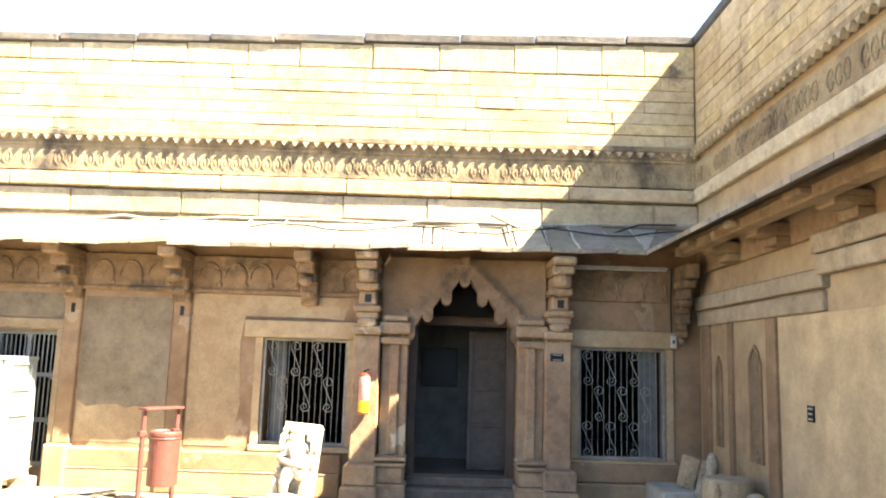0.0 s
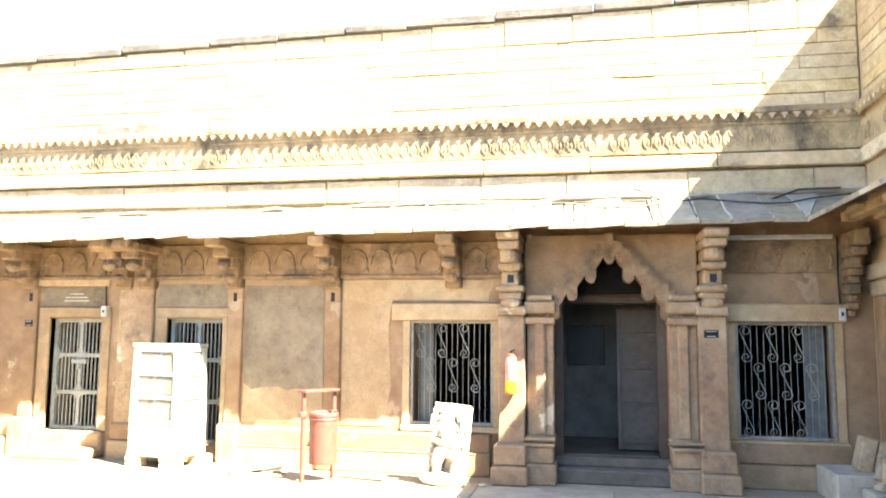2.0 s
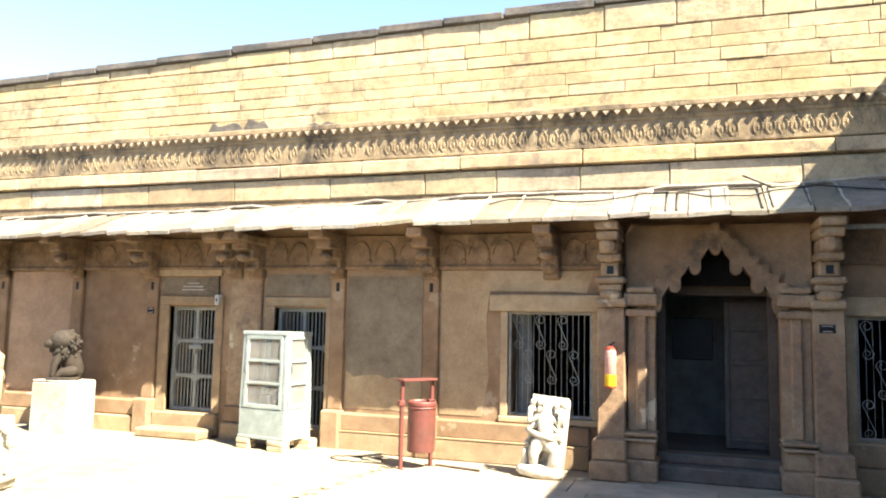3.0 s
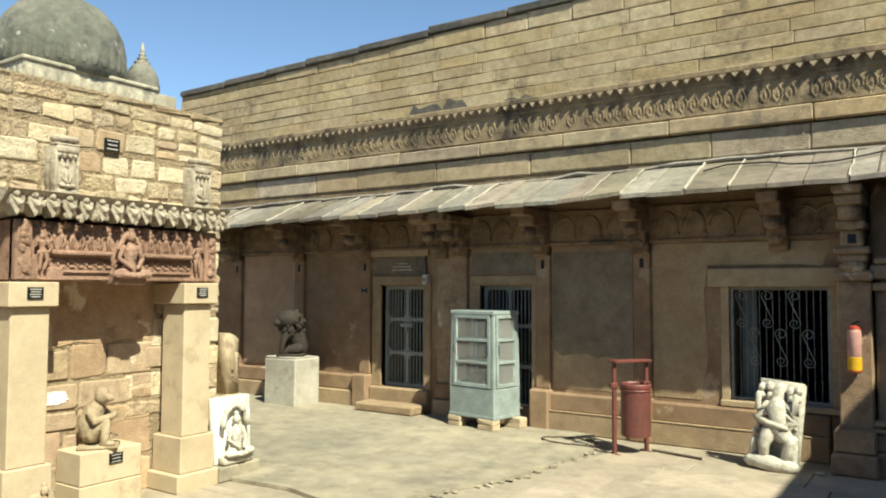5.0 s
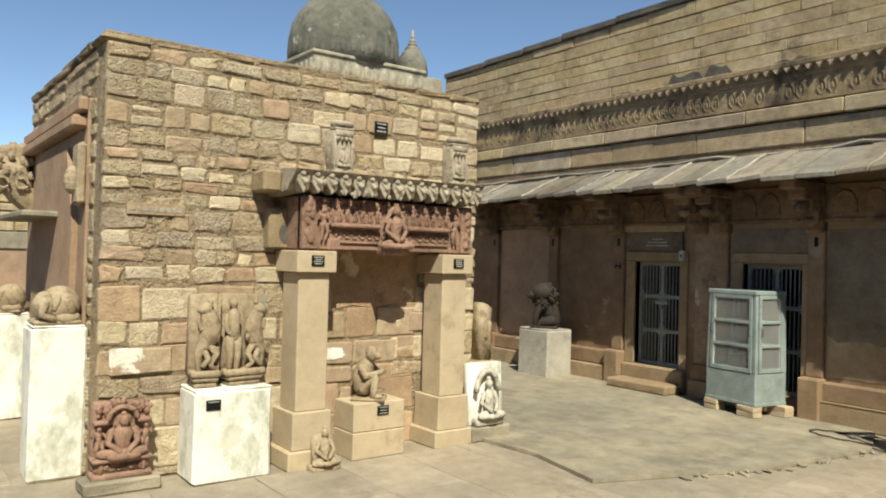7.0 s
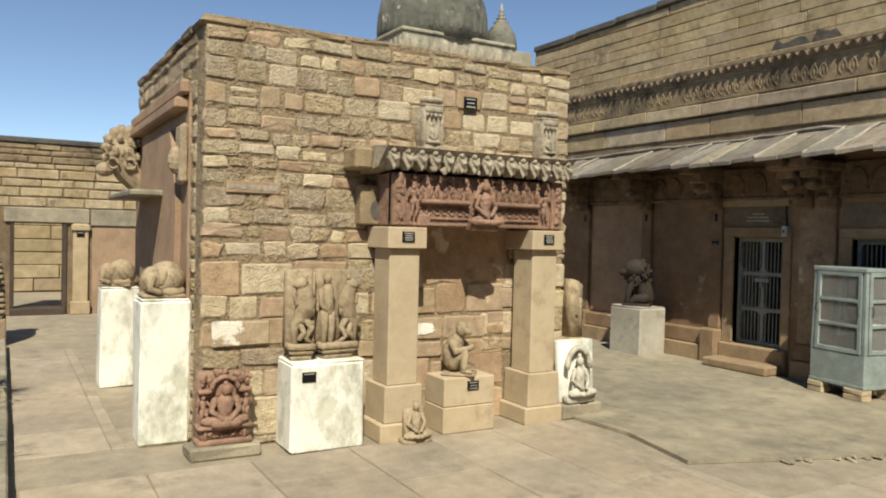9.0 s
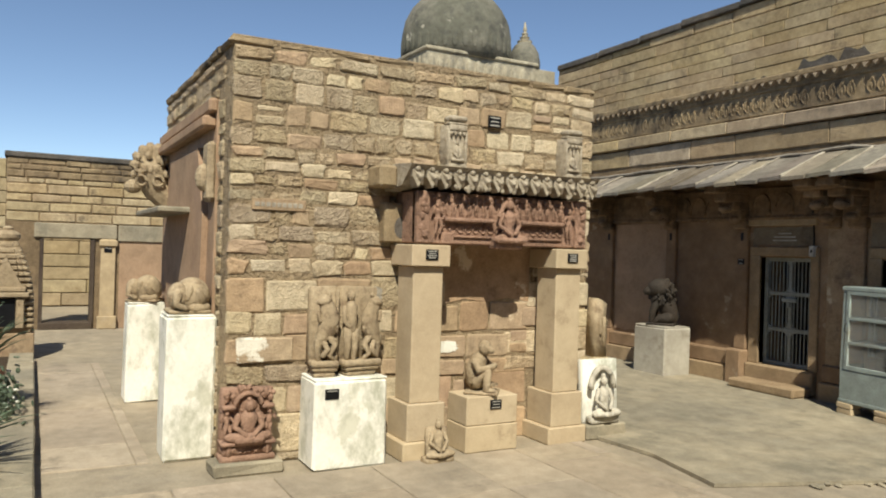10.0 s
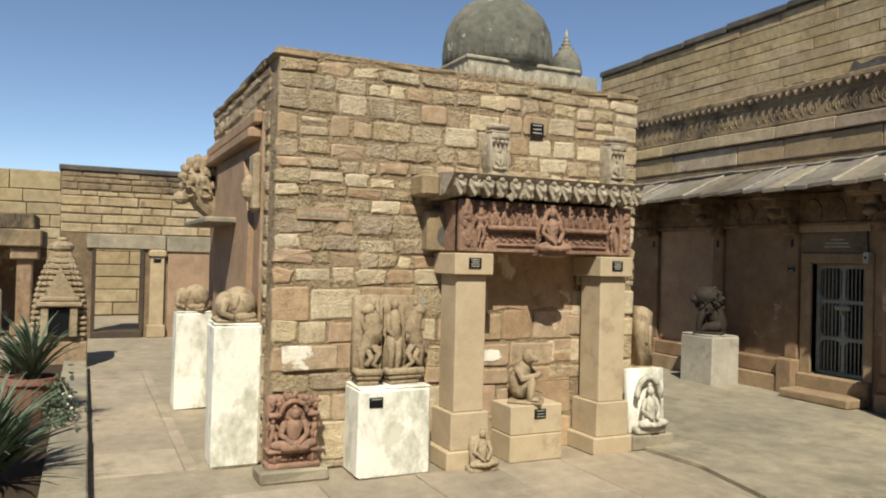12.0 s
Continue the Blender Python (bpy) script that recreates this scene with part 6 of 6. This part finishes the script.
part("ochre_core", Shape().box(-24, -12, 0, -22.05, 2, 3.7, 0.02), M_MORTAR, yel)
lay_courses(yel, "stone", M_YELLOW, lambda a, b, c, d, o: (-22.2, -4.5 + a, c, -22.0 + o, -4.5 + b, d), 6.5, 0.02, 3.7, 0.28, 0.36, 0.6, 1.2, 0.012, 0.006, 0.015, 0.015)
pav = thing("stone_pavilion", "small grey stone pavilion with carved pillars", "pavilion", (-18, -3.2, 0), kind="structure")
for py in (-2.2, -3.3, -4.6):
    part("pillar", Shape().box(-17.6, py - 0.14, 0, -17.3, py + 0.14, 1.6, 0.03).box(-17.7, py - 0.25, 1.5, -17.2, py + 0.25, 1.75, 0.03).box(-17.7, py - 0.22, 0, -17.2, py + 0.22, 0.25, 0.03), M_STONE, pav)
part("roof_slab", Shape().box(-19.6, -5.2, 1.75, -17.1, -1.9, 2.1, 0.03).box(-19.4, -5.0, 2.1, -17.4, -2.05, 2.42, 0.03), M_FRIEZE, pav)
part("rear_wall", Shape().box(-19.6, -5.2, 0, -19.3, -1.9, 1.75, 0.02), M_STONE, pav)
for py in (-2.75, -3.9):
    pedestal("pedestal", -17.5, py - 0.16, -17.2, py + 0.16, 0.9, M_WHITE, "whitewashed pedestal standing in the pavilion", "pavilion pedestals")

# model shrine
shr = thing("model_shrine", "small carved stone model of a temple spire on a block", "shrine", (-13, -1.42, 0))
part("base_block", Shape().box(-13.4, -1.85, 0, -12.62, -1.06, 0.38, 0.015).box(-13.35, -1.8, 0.38, -12.66, -1.1, 0.46, 0.015), M_STONE, shr)
n = 15
for i in range(n):
    s = Shape()
    t = i / (n - 1)
    w = 0.37 * (1 - 0.58 * t ** 2.8)
    z = 0.46 + i * 0.082
    s.box(-13 - w, -1.44 - w, z, -13 + w, -1.44 + w, z + 0.05, 0.012).box(-13 - w * 0.86, -1.44 - w * 0.86, z + 0.045, -13 + w * 0.86, -1.44 + w * 0.86, z + 0.085, 0.008)
    s.box(-13 - w * 0.5, -1.44 - w * 0.5, z, -13 + w * 1.1, -1.44 + w * 0.5, z + 0.06, 0.01)
    for k in range(-4, 5):
        s.box(-13 + w * 0.98, -1.44 + k * w * 0.22 - w * 0.07, z + 0.004, -13 + w * 1.05, -1.44 + k * w * 0.22 + w * 0.07, z + 0.05, 0.006)
    part("spire_tier", s, M_STATUE, shr)
part("porch", Shape().box(-12.7, -1.68, 0.46, -12.54, -1.58, 0.92, 0.01).box(-12.7, -1.3, 0.46, -12.54, -1.2, 0.92, 0.01).box(-12.72, -1.74, 0.9, -12.5, -1.14, 0.97, 0.015).box(-12.72, -1.7, 0.98, -12.53, -1.18, 1.04, 0.01).prism([(-1.66, 1.04), (-1.22, 1.04), (-1.38, 1.34), (-1.44, 1.5), (-1.5, 1.34)], "x", -12.72, -12.57), M_STATUE, shr)
# solid black block: the dark of the porch recess as colour
part("niche", Shape().box(-12.66, -1.57, 0.48, -12.585, -1.31, 0.88, 0.004), M_BLACK, shr)
part("ribbed_crown", Shape().lathe(-13, -1.44, [(0.1, 1.68), (0.14, 1.7), (0.17, 1.74), (0.17, 1.79), (0.13, 1.83), (0.07, 1.85), (0.08, 1.88), (0.04, 1.91)], 18), M_STATUE, shr)

# planting bed with kerb
bed = thing("planting_bed", "raised planting bed with a stone kerb", "planting bed", (-9, -1.5, 0), kind="structure")
x = -12.4
while x < -4.2:
    w = random.uniform(0.7, 1.0)
    part("kerb_stone", Shape().box(x, -1.36, 0, x + w - 0.01, -1.06, 0.13 + random.uniform(0, 0.012), 0.012, 0.004), M_SLAB, bed)
    x += w
part("soil", Shape().box(-12.4, -3.2, 0, -4.2, -1.36, 0.09, 0.01), M_SOIL, bed)


def agave(px, py, z0, size, n, low, label):
    """A rosette of long pointed leaves."""
    t = thing("agave_plant", label, "plant", (px, py, z0), "agaves in the bed")
    for i in range(n):
        a = i * 2.399 + random.uniform(-0.2, 0.2)
        lift = radians(random.uniform(low, 86))
        L, w = size * random.uniform(0.7, 1.1), size * 0.034
        k = 6
        v, f = [], []
        side = Vector((-math.sin(a), math.cos(a), 0))
        for j in range(k + 1):
            u = j / k
            e = lift - 0.28 * u * u
            p = Vector((px + math.cos(a) * math.cos(e) * L * u, py + math.sin(a) * math.cos(e) * L * u, z0 + math.sin(e) * L * u))
            ww = w * (0.6 + 1.2 * u if u < 0.35 else 1.02 * (1 - u) / 0.65) + 0.002
            up = Vector((-math.cos(a) * math.sin(e), -math.sin(a) * math.sin(e), math.cos(e)))
            v += [p - side * ww + up * ww * 0.4, p - up * ww * 0.25, p + side * ww + up * ww * 0.4, p + up * ww * 0.15]
            if j:
                o, q = (j - 1) * 4, j * 4
                f += [(o + m, o + (m + 1) % 4, q + (m + 1) % 4, q + m) for m in range(4)]
        part("leaf", Shape().add(v, f), M_LEAF, t)
    return t


def flower_pot(px, py, z0, r, h):
    t = thing("plant_pot", "round terracotta plant pot with a rolled rim", "pot", (px, py, z0), "pots in the bed")
    part("pot_body", Shape().lathe(px, py, [(r * 0.68, z0), (r * 0.95, z0 + h * 0.85), (r * 1.06, z0 + h * 0.86), (r * 1.06, z0 + h), (r * 0.92, z0 + h), (r * 0.9, z0 + h * 0.9)], 24), M_POT, t)
    part("pot_soil", Shape().lathe(px, py, [(r * 0.9, z0 + h * 0.86), (r * 0.9, z0 + h * 0.92)], 24), M_SOIL, t)


flower_pot(-8.55, -1.55, 0.09, 0.22, 0.42)
agave(-8.55, -1.55, 0.46, 0.68, 90, 52, "agave with long upright blue-green leaves in a pot")
agave(-6.4, -1.72, 0.09, 0.8, 150, 40, "large spreading agave with pointed green leaves")
flower_pot(-9.4, -1.75, 0.09, 0.16, 0.3)
agave(-9.4, -1.75, 0.36, 0.5, 40, 45, "small agave with narrow leaves in a pot")
sh = thing("flowering_shrub", "low straggling shrub with small white flowers", "shrub", (-8.0, -1.5, 0.09))
leafs = Shape()
for _ in range(170):
    px, py = random.gauss(-8.35, 0.35), random.gauss(-1.32, 0.08)
    pz = 0.14 + abs(random.gauss(0, 0.16))
    leafs.ball(px, py, pz, 0.035, 0.012, 0.022, pose(0, 0, 0, random.uniform(0, 90), random.uniform(0, 90), random.uniform(0, 180)), u=5, w=3)
tg = part("foliage", leafs, M_LEAF, sh)
tg["kind"] = "stuff"
fl = Shape()
for _ in range(12):
    fl.ball(random.gauss(-8.3, 0.3), random.gauss(-1.27, 0.06), 0.2 + abs(random.gauss(0, 0.12)), 0.022, 0.022, 0.012, u=6, w=4)
part("flowers", fl, M_WHITE, sh)["kind"] = "stuff"
part("stems", Shape().tube([(-8.6, -1.4, 0.09), (-8.3, -1.3, 0.3)], 0.006).tube([(-8.2, -1.4, 0.09), (-8.1, -1.28, 0.34)], 0.006), M_LEAF, sh)

# ---- domes behind ----
dome = thing("domed_kiosk", "lichen-blackened plaster dome on a square base with petal bands", "dome", (-18, 8.7, 0), kind="structure")
DCX, DCY, DZ = -19.4, 9.45, 7.0
R = 1.57
prof = [(R * 0.97, DZ), (R, DZ + 0.4), (R, DZ + 0.8), (R * 0.95, DZ + 1.2), (R * 0.84, DZ + 1.55), (R * 0.65, DZ + 1.9), (R * 0.4, DZ + 2.12), (R * 0.26, DZ + 2.2), (R * 0.3, DZ + 2.25), (R * 0.2, DZ + 2.34), (R * 0.08, DZ + 2.42), (0.05, DZ + 2.7)]
part("dome_shell", Shape().lathe(DCX, DCY, prof, 40), M_DOME, dome, smooth=True)
part("square_base", Shape().box(-21.4, 7.8, 5.0, -18.0, 11.3, DZ, 0.03).box(-21.45, 7.75, DZ - 0.02, -17.94, 11.35, DZ + 0.09, 0.03), M_DOMEBAND, dome)
pet = Shape()
for i in range(36):
    a = math.tau * i / 36
    m = pose(0, 0, 0, 0, 0, math.degrees(a))
    pet.ball(DCX + (R - 0.01) * math.cos(a), DCY + (R - 0.01) * math.sin(a), DZ + 0.45, 0.035, 0.1, 0.24, m, u=8, w=6)
part("dome_petals", pet, M_DOME, dome, "ring of carved petals")
pb = Shape()
for i in range(12):
    y = 7.8 + (i + 0.5) * 3.5 / 12
    pb.ball(-18.0, y, DZ - 0.3, 0.05, 0.11, 0.2, u=8, w=6)
    pb.ball(-21.4 + (i + 0.5) * 3.4 / 12, 7.8, DZ - 0.3, 0.11, 0.05, 0.2, u=8, w=6)
part("base_petals", pb, M_DOMEBAND, dome)
part("kiosk_body", Shape().box(-21.3, 7.9, 0, -18.1, 11.2, 5.0, 0.02), M_DOMEBAND, dome)
small = thing("small_dome", "small plaster dome with a stepped finial", "dome", (-18, 10.85, 0), kind="structure")
SY = 11.27
part("dome_shell", Shape().lathe(-18.6, SY, [(0.45, 6.9), (0.47, 7.2), (0.42, 7.48), (0.3, 7.7), (0.18, 7.8)], 24), M_DOME, small, smooth=True)
part("finial", Shape().lathe(-18.6, SY, [(0.2, 7.78), (0.22, 7.85), (0.11, 7.89), (0.15, 7.96), (0.07, 8.0), (0.1, 8.07), (0.04, 8.11), (0.06, 8.17), (0.02, 8.4)], 14), M_DOMEBAND, small)
part("dome_base", Shape().box(-19.2, SY - 0.6, 0, -18.02, SY + 0.7, 6.95, 0.02), M_DOMEBAND, small)

# ---- pieces: ashlar of the parapets and paving, last ----
lay_courses(north, "ashlar_block", M_ASHLAR, lambda a, b, c, d, o: (-12 + a, Y0 + 0.012 - o, c, -12 + b, Y0 + 0.2, d), 14.68, 4.21, 5.12, 0.125, 0.165, 0.38, 0.95, 0.008, 0.003, 0.006, 0.006)
x = -12.0
while x < WING_X - 0.05:
    w = min(random.uniform(0.5, 1.0), WING_X - x)
    part("ashlar_block", Shape().box(x + 0.004, Y0 + 0.012 - random.uniform(-0.006, 0.01), 5.13, x + w - 0.004, Y0 + 0.2, top_z(x + w / 2) - 0.11, 0.012, 0.004), M_ASHLAR, north)
    x += w
lay_courses(wing, "ashlar_block", M_ASHLAR, lambda a, b, c, d, o: (WX - 0.012 - o, 7.55 - b, c, WX + 0.1, 7.55 - a, d), 7.5, 4.21, 5.54, 0.13, 0.18, 0.4, 0.95, 0.008, 0.003, 0.006, 0.006)
pave = thing("paving", "large worn sandstone paving slabs with narrow joints", "paving", (-3, 2, 0), kind="structure")


def pavers(x0, x1, y0, y1, w, d):
    yy = y0
    row = 0
    while yy < y1 - 0.05:
        dd = min(d * random.uniform(0.85, 1.15), y1 - yy)
        xx = x0 - random.uniform(0, w * 0.8)
        while xx < x1 - 0.05:
            ww = w * random.uniform(0.8, 1.25)
            a, b = max(xx, x0), min(xx + ww, x1)
            if b - a > 0.08:
                part("paving_stone", Shape().box(a + 0.005, yy + 0.005, -0.02, b - 0.005, yy + dd - 0.005, 0.012 + random.uniform(0, 0.004), 0.005, 0.002), M_PAVER, pave)
            xx += ww
        yy += dd


pavers(-5.85, 1.8, -1.0, 3.42, 1.15, 0.72)
pavers(-3.5, 2.0, 3.46, 6.95, 1.2, 0.7)
pavers(-12.0, -6.6, -1.02, -0.25, 1.3, 0.75)
